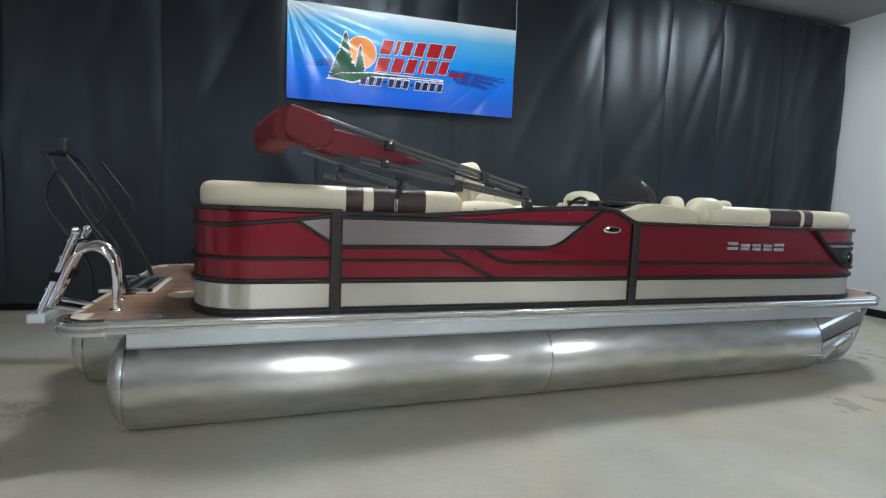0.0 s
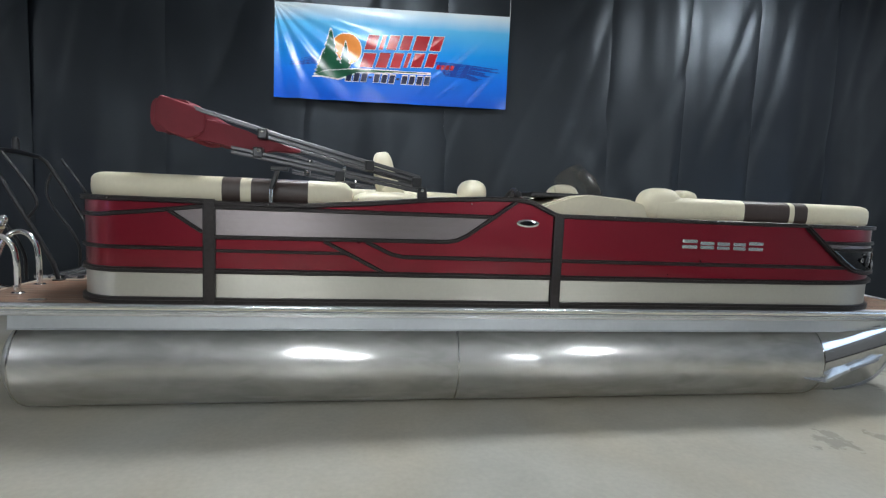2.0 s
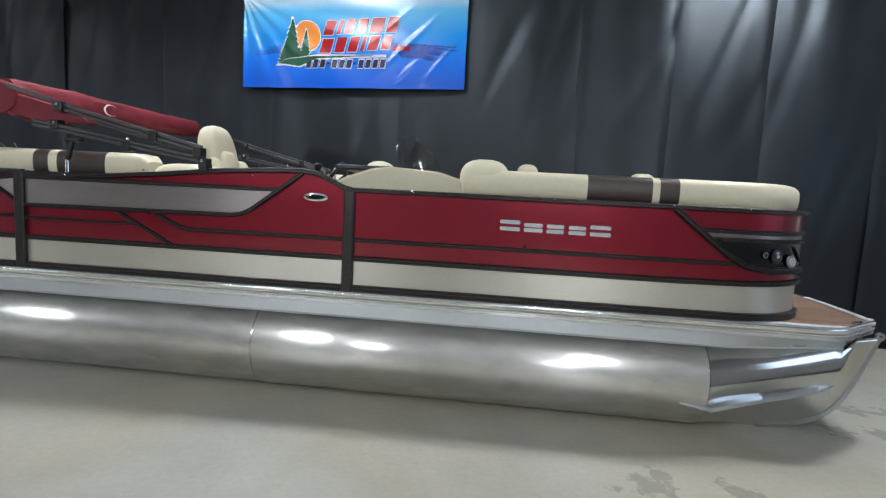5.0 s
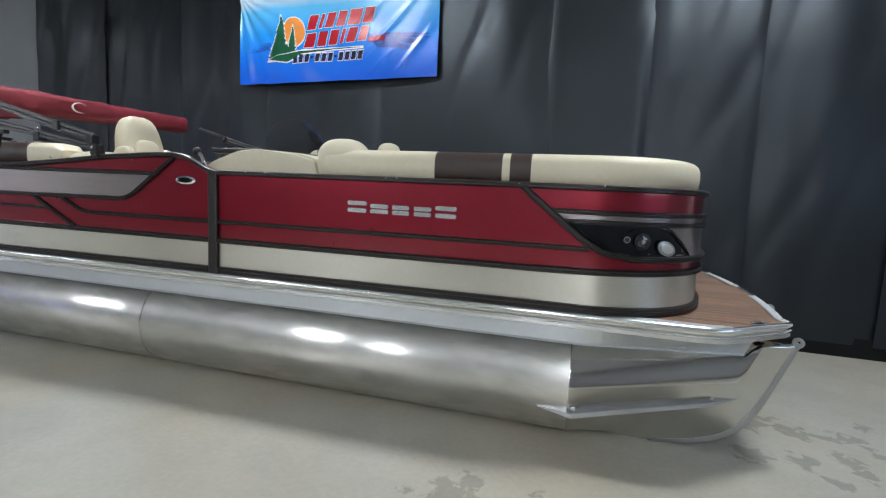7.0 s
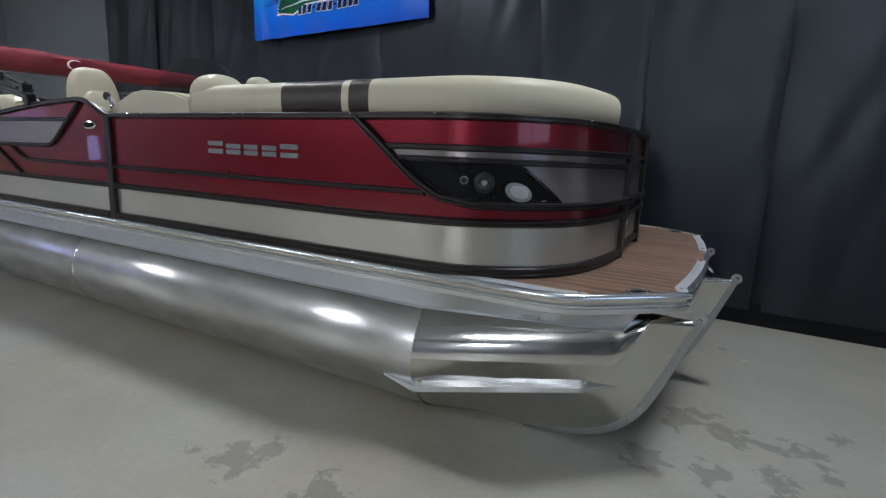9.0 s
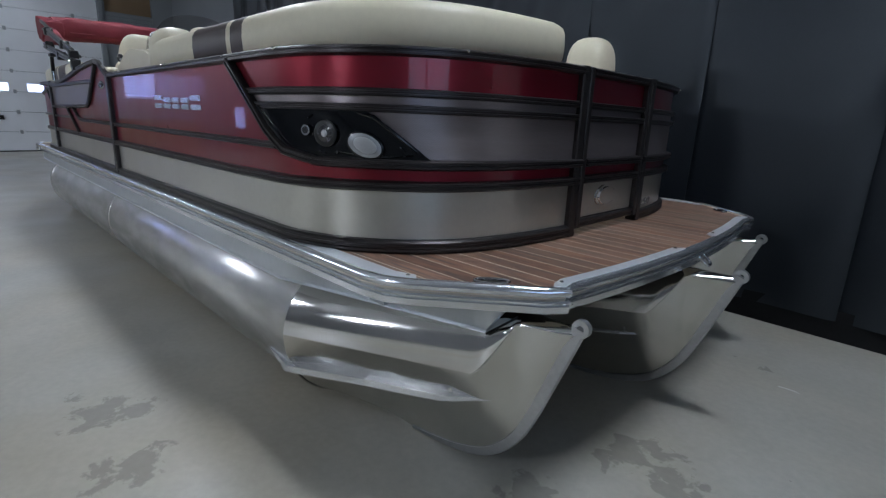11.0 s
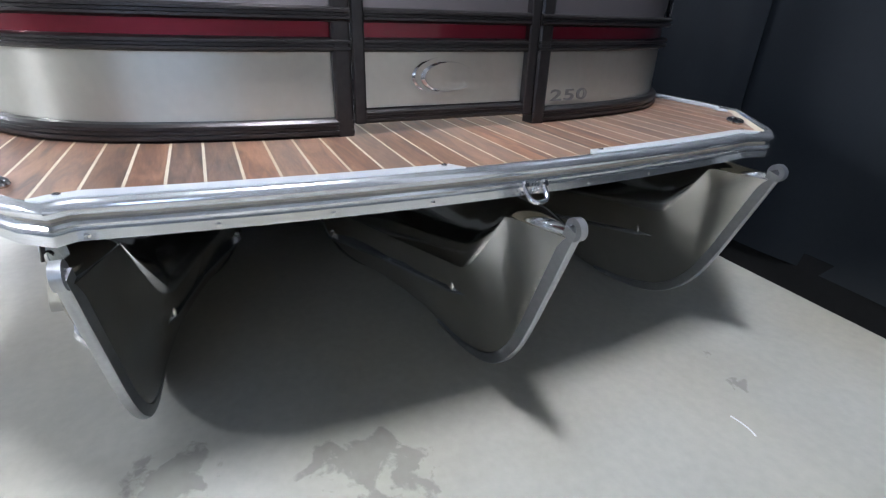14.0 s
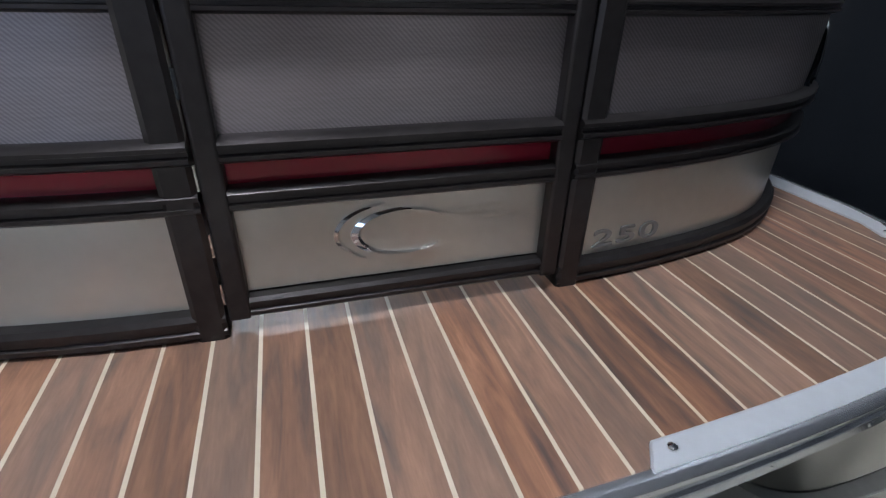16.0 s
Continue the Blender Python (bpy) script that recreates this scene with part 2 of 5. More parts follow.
    l.new(bp.outputs[0], b.inputs["Normal"])
    return m


def floor_material(blots):
    """Sealed grey concrete: cloudy tone, worn gloss, dark damp blots of ragged outline, short pale scratches."""
    m = bpy.data.materials.new("sealed_concrete")
    m.use_nodes = True
    nt = m.node_tree
    n, l = nt.nodes, nt.links
    b = n["Principled BSDF"]
    tc = n.new("ShaderNodeTexCoord")
    pos = tc.outputs["Object"]

    def tex(size, detail=6, dist=0.0):
        t = n.new("ShaderNodeTexNoise")
        t.inputs["Scale"].default_value, t.inputs["Detail"].default_value, t.inputs["Distortion"].default_value = size, detail, dist
        l.new(pos, t.inputs["Vector"])
        return t.outputs["Fac"]

    def math2(op, a, c):
        t = n.new("ShaderNodeMath")
        t.operation = op
        for k, v in ((0, a), (1, c)):
            if isinstance(v, float):
                t.inputs[k].default_value = v
            else:
                l.new(v, t.inputs[k])
        return t.outputs[0]

    def ranged(src, f0, f1, t0, t1):
        r = n.new("ShaderNodeMapRange")
        for k, v in (("From Min", f0), ("From Max", f1), ("To Min", t0), ("To Max", t1)):
            r.inputs[k].default_value = v
        l.new(src, r.inputs["Value"])
        return r.outputs[0]

    total = None
    for x, y, r, k in blots:
        d = n.new("ShaderNodeVectorMath")
        d.operation = "DISTANCE"
        d.inputs[1].default_value = (x, y, 0)
        l.new(pos, d.inputs[0])
        f = ranged(d.outputs["Value"], 0.0, r, k, 0.0)
        total = f if total is None else math2("MAXIMUM", total, f)
    ragged = math2("ADD", math2("ADD", math2("MULTIPLY", total, 0.94), ranged(tex(8.0, 5, 1.0), 0.3, 0.7, -0.34, 0.34)), ranged(tex(40.0, 3, 0.5), 0.3, 0.7, -0.08, 0.08))
    mask = ranged(ragged, 0.42, 0.54, 0.0, 1.0)
    cloud = math2("MULTIPLY", math2("MULTIPLY", ranged(tex(0.7, 5), 0.3, 0.7, 0.9, 1.08), ranged(tex(2.6, 6, 0.6), 0.3, 0.7, 0.94, 1.04)), ranged(tex(28.0, 8), 0.3, 0.7, 0.95, 1.05))
    specks = ranged(tex(16.0, 3), 0.76, 0.8, 1.0, 0.75)
    cloud = math2("MULTIPLY", cloud, specks)
    tone = math2("MULTIPLY", cloud, ranged(mask, 0.0, 1.0, 1.0, 0.7))
    col = n.new("ShaderNodeVectorMath")
    col.operation = "SCALE"
    col.inputs[0].default_value = (0.395, 0.385, 0.34)
    warm = n.new("ShaderNodeMix")
    warm.data_type = "RGBA"
    warm.inputs[6].default_value, warm.inputs[7].default_value = (0.405, 0.4, 0.358, 1), (0.388, 0.356, 0.284, 1)
    l.new(ranged(tex(0.55, 4), 0.38, 0.62, 0.0, 1.0), warm.inputs[0])
    l.new(warm.outputs[2], col.inputs[0])
    l.new(tone, col.inputs["Scale"])
    l.new(col.outputs[0], b.inputs["Base Color"])
    l.new(math2("ADD", ranged(tex(1.7, 5), 0.3, 0.7, 0.3, 0.46), ranged(mask, 0.0, 1.0, 0.0, 0.08)), b.inputs["Roughness"])
    bp = n.new("ShaderNodeBump")
    bp.inputs["Strength"].default_value, bp.inputs["Distance"].default_value = 0.05, 0.004
    l.new(tex(7.0, 6), bp.inputs["Height"])
    l.new(bp.outputs[0], b.inputs["Normal"])
    return m


PLANK = plank_material()
FLOOR = floor_material([(3.71, -0.48, 0.2, 0.86), (3.79, -0.37, 0.17, 0.82), (3.89, -0.52, 0.23, 0.86), (3.98, -0.5, 0.14, 0.78), (4.09, -0.57, 0.14, 0.74), (4.22, -0.53, 0.2, 0.84),
                        (4.29, -0.58, 0.13, 0.78), (4.08, -0.83, 0.18, 0.78), (3.84, -0.96, 0.2, 0.78), (3.69, -0.94, 0.13, 0.66), (3.55, -0.96, 0.22, 0.76), (4.11, -1.0, 0.18, 0.72),
                        (4.4, -0.27, 0.14, 0.72), (4.34, -0.68, 0.12, 0.72), (3.9, -1.14, 0.14, 0.66), (1.98, -1.95, 0.22, 0.8), (1.84, -2.0, 0.15, 0.72), (2.05, -1.81, 0.16, 0.74),
                        (2.07, -2.04, 0.14, 0.7), (2.48, -1.91, 0.2, 0.78), (2.43, -2.04, 0.15, 0.72), (-4.47, -0.6, 0.3, 0.8), (3.75, 0.87, 0.1, 0.6), (3.89, 0.83, 0.08, 0.6)])


def banner_material():
    m = bpy.data.materials.new("printed_banner_vinyl")
    m.use_nodes = True
    nt = m.node_tree
    n, l = nt.nodes, nt.links
    b = n["Principled BSDF"]
    b.inputs["Roughness"].default_value = 0.26
    tc, sep, ramp = n.new("ShaderNodeTexCoord"), n.new("ShaderNodeSeparateXYZ"), n.new("ShaderNodeValToRGB")
    l.new(tc.outputs["Object"], sep.inputs[0])
    mr = n.new("ShaderNodeMapRange")
    mr.inputs["From Min"].default_value, mr.inputs["From Max"].default_value = 2.92, 4.17
    l.new(sep.outputs["Z"], mr.inputs["Value"])
    nz = n.new("ShaderNodeTexNoise")
    nz.inputs["Scale"].default_value = 3
    l.new(tc.outputs["Object"], nz.inputs["Vector"])
    ad = n.new("ShaderNodeMath")
    ad.operation = "MULTIPLY_ADD"
    ad.inputs[1].default_value, ad.inputs[2].default_value = 0.06, -0.03
    l.new(nz.outputs["Fac"], ad.inputs[0])
    su = n.new("ShaderNodeMath")
    l.new(mr.outputs[0], su.inputs[0])
    l.new(ad.outputs[0], su.inputs[1])
    l.new(su.outputs[0], ramp.inputs[0])
    e = ramp.color_ramp.elements
    e[0].position, e[0].color = 0.02, (0.003, 0.09, 0.58, 1)
    e[1].position, e[1].color = 0.97, (0.66, 0.76, 0.82, 1)
    for p, c in ((0.3, (0.003, 0.16, 0.74, 1)), (0.55, (0.008, 0.28, 0.76, 1)), (0.8, (0.1, 0.44, 0.76, 1))):
        k = e.new(p)
        k.color = c
    l.new(ramp.outputs[0], b.inputs["Base Color"])
    return m


BANNER = banner_material()

# ---- building tools ----


def part(name, bm, material, parent=None, label="", smooth=False):
    """Links a bmesh as one mesh object under a thing or a part."""
    bmesh.ops.recalc_face_normals(bm, faces=bm.faces)
    me = bpy.data.meshes.new(name)
    bm.to_mesh(me)
    bm.free()
    me.materials.append(material)
    if smooth:
        me.shade_smooth()
        me.set_sharp_from_angle(angle=radians(38))
    ob = new(name, me)
    ob.parent = parent
    if label:
        ob["label"] = label
    return ob


def thing(name, label, category, group="", kind="", at=(0, 0, 0)):
    return tagged(new(name), label, category, group, kind)


def box(x0, x1, y0, y1, z0, z1, bevel=0.0, bm=None):
    own = bmesh.new()
    vs = [own.verts.new((x, y, z)) for x in (x0, x1) for y in (y0, y1) for z in (z0, z1)]
    for q in ((0, 1, 3, 2), (4, 6, 7, 5), (0, 4, 5, 1), (2, 3, 7, 6), (0, 2, 6, 4), (1, 5, 7, 3)):
        own.faces.new([vs[i] for i in q])
    if bevel:
        bmesh.ops.bevel(own, geom=own.edges[:], offset=bevel, segments=3, affect="EDGES", profile=0.5)
    if bm is None:
        return own
    return joined(bm, own)


def joined(bm, other):
    me = bpy.data.meshes.new("joint")
    other.to_mesh(me)
    other.free()
    bm.from_mesh(me)
    bpy.data.meshes.remove(me)
    return bm


def loft(rings, closed=True, caps=True, bm=None):
    """Joins rings of equal count into a skin."""
    bm = bm or bmesh.new()
    vv = [[bm.verts.new(p) for p in r] for r in rings]
    k = len(rings[0])
    for a, c in zip(vv, vv[1:]):
        for i in range(k if closed else k - 1):
            bm.faces.new((a[i], a[(i + 1) % k], c[(i + 1) % k], c[i]))
    if caps and closed:
        bm.faces.new(vv[0][::-1])
        bm.faces.new(vv[-1])
    return bm


def pipe(points, radius, sides=10, bm=None, smooth_steps=0, flat=1.0):
    """A round bar along points, with its corners eased."""
    pts = [Vector(p) for p in points]
    for _ in range(smooth_steps):
        nxt = [pts[0]]
        for a, c in zip(pts, pts[1:]):
            nxt += [a.lerp(c, 0.25), a.lerp(c, 0.75)]
        pts = nxt + [pts[-1]]
    rings, up = [], None
    for i, p in enumerate(pts):
        d = (pts[min(i + 1, len(pts) - 1)] - pts[max(i - 1, 0)]).normalized()
        if up is None:
            up = d.orthogonal().normalized() if abs(d.z) > 0.9 else Vector((0, 0, 1))
        side = d.cross(up).normalized()
        up = side.cross(d).normalized()
        rings.append([p + side * radius * flat * math.cos(2 * math.pi * k / sides) + up * radius * math.sin(2 * math.pi * k / sides) for k in range(sides)])
    return loft(rings, bm=bm)


def bar(points, wide, high, bm=None):
    """A square bar along points."""
    pts = [Vector(p) for p in points]
    rings = []
    for i, p in enumerate(pts):
        d = (pts[min(i + 1, len(pts) - 1)] - pts[max(i - 1, 0)]).normalized()
        side = d.cross(Vector((0, 0, 1))).normalized()
        up = side.cross(d)
        a, c = wide / 2, high / 2
        e = min(a, c) * 0.35
        rings.append([p + side * u + up * v for u, v in ((-a, -c + e), (-a + e, -c), (a - e, -c), (a, -c + e), (a, c - e), (a - e, c), (-a + e, c), (-a, c - e))])
    return loft(rings, bm=bm)


def disc(centre, normal, radius, depth, sides=24, bm=None, squash=1.0, dome=0.0):
    """A short round block whose face looks along normal; dome rounds the face."""
    n = Vector(normal).normalized()
    u = n.orthogonal().normalized() if abs(n.z) > 0.9 else n.cross(Vector((0, 0, 1))).normalized()
    v = n.cross(u)
    c = Vector(centre)
    rings = []
    for r, h in ((1.0, 0.0), (1.0, 0.7), (0.93, 1.0), (0.6, 1.0 + dome * 0.7), (0.12, 1.0 + dome)):
        rings.append([c + n * depth * h + u * radius * r * math.cos(2 * math.pi * k / sides) + v * radius * squash * r * math.sin(2 * math.pi * k / sides) for k in range(sides)])
    return loft(rings, bm=bm)


def blob(cx, cy, cz, sx, sy, sz, power=3.0, n=14, bm=None, turn=None):
    """A soft padded block (superellipsoid)."""
    def sp(a):
        return math.copysign(abs(a) ** (2 / power), a)
    rings = []
    for i in range(1, n):
        th = math.pi * i / n - math.pi / 2
        ring = []
        for k in range(2 * n):
            ph = math.pi * k / n
            p = Vector((sx * sp(math.cos(th)) * sp(math.cos(ph)), sy * sp(math.cos(th)) * sp(math.sin(ph)), sz * sp(math.sin(th))))
            if turn is not None:
                p = turn @ p
            ring.append(p + Vector((cx, cy, cz)))
        rings.append(ring)
    return loft(rings, bm=bm)


def sweep(path, profile, bm=None, caps=True):
    """Carries a profile of (outward, up) along a path of (x, y, z); outward is to the right of the path's way."""
    rings = []
    for i, p in enumerate(path):
        a, c = path[max(i - 1, 0)], path[min(i + 1, len(path) - 1)]
        d1 = Vector((p[0] - a[0], p[1] - a[1])) if i else Vector((c[0] - p[0], c[1] - p[1]))
        d2 = Vector((c[0] - p[0], c[1] - p[1])) if i < len(path) - 1 else d1
        d1, d2 = d1.normalized(), d2.normalized()
        t = (d1 + d2).normalized()
        nrm = Vector((t.y, -t.x)) / max(0.5, t.dot(d1))
        rings.append([(p[0] + nrm.x * o, p[1] + nrm.y * o, p[2] + z) for o, z in profile])
    return loft(rings, bm=bm, caps=caps)


def turned(path, mirror):
    """The far side's path: mirrored across the keel line, its way reversed."""
    return [(x, 2 * KEEL - y, z) for x, y, z in path][::-1] if mirror else path

# ---- the hall ----
KEEL = -0.04
WEST, EAST, SOUTH, NORTH, TOP = -13.9, 6.95, -15.6, 3.6, 5.15


def slab(name, bm, material, label, category):
    ob = part(name, bm, material)
    return tagged(ob, label, category, kind="structure")


slab("floor", box(WEST - 0.2, EAST + 0.2, SOUTH - 0.2, NORTH + 0.2, -0.15, 0.0), FLOOR, "sealed grey concrete floor with dark damp blots", "floor")
slab("ceiling", box(WEST - 0.2, EAST + 0.2, SOUTH - 0.2, NORTH + 0.2, TOP, TOP + 0.15), CEILING, "pale grey sheet ceiling of the hall", "ceiling")
slab("wall_north", box(WEST, EAST, NORTH, NORTH + 0.2, 0.0, TOP), GREYPAINT, "grey painted wall behind the black curtain", "wall")
slab("wall_east", box(EAST, EAST + 0.2, 0.5, NORTH, 0.0, TOP), WALLPAINT, "pale painted end wall of the hall", "wall")
# unseen closing wall, kept dark so the bow panels reflect little light
dark_end = bmesh.new()
for y0, y1, z0, z1 in ((SOUTH, -4.6, 0, TOP), (-4.6, -1.8, 0, 1.5), (-4.6, -1.8, 2.7, TOP), (-1.8, 0.498, 0, TOP)):
    box(EAST + 0.05, EAST + 0.2, y0, y1, z0, z1, bm=dark_end)
slab("wall_east_dark", dark_end, DARKWALL, "unseen dark end wall closing the hall, dark for the reflections, with added panes", "wall")
# unseen glowing panes, added to lay a bluish sheen on the bow panels
daylit = thing("end_wall_glow", "unseen glowing panes added in the dark end wall", "window", kind="structure")
for y0, y1 in ((-4.55, -3.24), (-3.16, -1.85)):
    part("pane", box(EAST + 0.16, EAST + 0.18, y0, y1, 1.55, 2.65), EASTGLOW, daylit)
for y0, y1, z0, z1 in ((-4.6, -4.55, 1.5, 2.7), (-3.24, -3.16, 1.55, 2.65), (-1.85, -1.8, 1.5, 2.7), (-4.55, -1.85, 1.5, 1.55), (-4.55, -1.85, 2.65, 2.7)):
    part("window_frame", box(EAST + 0.03, EAST + 0.19, y0, y1, z0, z1, 0.004), DOORWHITE, daylit)
# also out of view, dark to hold down the reflections on the tubes
slab("wall_south", box(WEST, EAST, SOUTH - 0.2, SOUTH, 0.0, TOP), DARKWALL, "unseen dark long wall closing the hall, dark for the reflections", "wall")
slab("baseboard_east", box(EAST - 0.02, EAST - 0.001, SOUTH, 1.5, 0.0, 0.13, 0.004), BLACK, "black rubber skirting of the end wall", "skirting")

scratch = part("scratch", pipe([(3.99, 0.672, 0.0004), (4.03, 0.678, 0.0004), (4.06, 0.676, 0.0004), (4.082, 0.668, 0.0004)], 0.0035, 6, smooth_steps=2, flat=1.0), WHITE, bpy.data.objects["floor"], "pale scratch")
for v in scratch.data.vertices:
    v.co.z = max(0.0002, min(0.0008, v.co.z))

# west wall with the sectional door and the blind-covered window in it
wall = bmesh.new()
for y0, y1, z0, z1 in ((SOUTH, -8.5, 0, TOP), (-8.5, -8.04, 0, 0.72), (-8.5, -8.04, 1.46, TOP), (-8.04, -7.14, 0, TOP), (-7.14, -4.68, 0, 1.6), (-7.14, -4.68, 2.4, TOP), (-4.68, -2.7, 0, TOP), (-2.7, 1.55, 4.3, TOP),
                       (1.55, 1.75, 0, TOP), (1.75, 3.0, 0, 4.02), (3.0, NORTH, 0, TOP)):
    box(WEST - 0.2, WEST, y0, y1, z0, z1, bm=wall)
slab("wall_west", wall, GREYPAINT, "grey painted end wall with a large door opening", "wall")

door = thing("sectional_door", "closed white sectional garage door with small windows", "garage door", kind="structure")
for i in range(8):
    z0 = i * 0.537
    if i == 3:
        b = bmesh.new()
        for y0, y1 in ((-2.7, -2.3), (-1.75, -1.45), (-0.72, -0.32), (0.4, 0.7), (1.35, 1.55)):
            box(WEST - 0.07, WEST - 0.02, y0, y1, z0 + 0.004, z0 + 0.533, bm=b)
        for y0, y1 in ((-2.3, -1.75), (-1.45, -0.72), (-0.32, 0.4), (0.7, 1.35)):
            box(WEST - 0.07, WEST - 0.02, y0, y1, z0 + 0.004, z0 + 0.01, bm=b)
            box(WEST - 0.07, WEST - 0.02, y0, y1, z0 + 0.22, z0 + 0.533, bm=b)
        part("door_panel", b, DOORWHITE, door)
    else:
        part("door_panel", box(WEST - 0.07, WEST - 0.02, -2.7, 1.55, z0 + 0.004, z0 + 0.533, 0.006), DOORWHITE, door)
for y0, y1 in ((-2.3, -1.75), (-1.45, -0.72), (-0.32, 0.4), (0.7, 1.35)):
    part("window_pane", box(WEST - 0.055, WEST - 0.04, y0, y1, 1.611 + 0.01, 1.611 + 0.22), DAY, door, "small window bright with daylight")
for i in range(1, 8):
    for y in (-2.2, -0.6, 0.95):
        part("hinge", box(WEST - 0.02, WEST + 0.004, y - 0.035, y + 0.035, i * 0.537 - 0.05, i * 0.537 + 0.05, 0.006), STEEL, door)
part("bottom_seal", box(WEST - 0.06, WEST - 0.015, -2.7, 1.55, 0.0, 0.03), BLACK, door)
part("lock_handle", box(WEST - 0.02, WEST + 0.03, -1.02, -0.92, 0.86, 0.98, 0.01), BLACK, door)
slab("door_frame_trim", box(WEST, WEST + 0.09, 1.55, 1.68, 0.0, 4.4, 0.008), STEEL, "galvanised steel track post beside the sectional door", "door frame")
slab("door_frame_left", box(WEST, WEST + 0.09, -2.82, -2.7, 0.0, 4.4, 0.008), BLACK, "dark steel track post beside the sectional door", "door frame")
hatch = thing("wall_hatch", "brown boarded hatch above ribbed steel in the end wall", "hatch", kind="structure")
part("board", box(WEST - 0.15, WEST - 0.1, 1.75, 3.0, 4.02, TOP), CARD, hatch)
for i in range(6):
    part("ribbed_sheet", box(WEST, WEST + 0.02, 1.75, 3.0, 3.4 + i * 0.1, 3.48 + i * 0.1, 0.006), STEEL, hatch)

window = thing("window_1", "daylit window with horizontal white blinds", "window", kind="structure")
for y0, y1, glassy in ((-5.6, -4.72, DAYWINDOW), (-6.16, -5.64, DUSKWINDOW), (-6.66, -6.2, DUSKWINDOW), (-7.1, -6.7, DUSKWINDOW)):
    pane = part("pane", box(WEST - 0.18, WEST - 0.16, y0, y1, 1.6, 2.4), glassy, window)
    for k in range(9):
        part("blind_slat", box(WEST - 0.1, WEST - 0.06, y0, y1, 1.61 + k * 0.09, 1.663 + k * 0.09), DOORWHITE, pane)
for y in (-7.14, -6.7, -6.2, -5.64, -4.72):
    part("window_frame", box(WEST - 0.15, WEST + 0.01, y, y + 0.04, 1.6, 2.4, 0.004), DOORWHITE, window)

slim = thing("window_3", "narrow daylit window with horizontal white blinds", "window", kind="structure")
part("pane", box(WEST - 0.18, WEST - 0.16, -8.5, -8.04, 0.72, 1.46), DAYWINDOW, slim)
for k in range(8):
    part("blind_slat", box(WEST - 0.1, WEST - 0.06, -8.47, -8.07, 0.75 + k * 0.09, 0.79 + k * 0.09), DOORWHITE, slim)
for y in (-8.5, -8.08):
    part("window_frame", box(WEST - 0.15, WEST + 0.01, y, y + 0.04, 0.72, 1.46, 0.004), DOORWHITE, slim)

bench = thing("work_bench", "long work bench with a teal edged white top", "bench")
part("worktop", box(WEST + 0.1, WEST + 0.8, -6.6, -3.0, 0.98, 1.03, 0.008), DOORWHITE, bench)
part("edge_strip", box(WEST + 0.8, WEST + 0.815, -6.6, -3.0, 0.975, 1.032), TEAL, bench, "teal edge strip")
part("front_panel", box(WEST + 0.7, WEST + 0.74, -6.55, -3.05, 0.0, 0.98), CARD, bench, "brown board front")
carton = thing("carton", "brown cardboard carton standing on the work bench", "carton")
part("carton_box", box(WEST + 0.2, WEST + 0.6, -3.9, -3.4, 1.032, 1.4, 0.006), CARD, carton)
part("tape", box(WEST + 0.19, WEST + 0.61, -3.68, -3.62, 1.395, 1.403), WHITE, carton)
tool = thing("tool_chest", "small dark tool chest in front of the bench", "tool chest")
part("chest_body", box(WEST + 0.9, WEST + 1.4, -4.2, -3.5, 0.05, 0.6, 0.02), BLACKBAR, tool)
for y in (-4.1, -3.6):
    part("caster", box(WEST + 1.0, WEST + 1.3, y - 0.03, y + 0.03, 0.0, 0.06, 0.01), BLACK, tool)

# lamps: a short row under the ceiling over the boat, others hung lower over the open floor
HANG = 3.5
# the first, small one is unseen and added to brighten the sectional door
for row, base, half in ((((-11.8, -1.2),), TOP - 0.001, 0.12), (((-1.9, -0.6), (4.15, -0.55)), TOP - 0.001, 0.5), (((-9.8, -6.3), (-3.3, -7.25), (2.85, -7.0), (-3.0, -11.2), (3.0, -14.6)), HANG, 0.34)):
    for x, y in row:
        lamp = thing("ceiling_lamp", "long white hall lamp with a bright diffuser", "ceiling lamp", group="ceiling lamps")
        part("lamp_housing", box(x - half - 0.04, x + half + 0.04, y - 0.26, y + 0.26, base - 0.12, base, 0.01), WALLPAINT, lamp)
        part("diffuser", box(x - half, x + half, y - 0.2, y + 0.2, base - (0.25 if base == HANG else 0.16), base - 0.122), LAMP, lamp)
        for dx in (-0.3, 0.3) if base == HANG else ():
            part("hanger", pipe([(x + dx, y, base - 0.01), (x + dx, y, TOP - 0.001)], 0.006, 8), STEEL, lamp)

# black curtain panels along a slightly bent line
LINE = [(-9.0, 2.95), (-7.8, 2.92), (-4.2, 2.72), (-2.7, 2.42), (0.5, 2.1), (2.0, 1.8), (3.2, 1.68), (4.5, 1.63), (7.2, 1.56)]


def curtain_y(x):
    for (xa, ya), (xb, yb) in zip(LINE, LINE[1:]):
        if x <= xb:
            return ya + (yb - ya) * (x - xa) / (xb - xa)
    return LINE[-1][1]


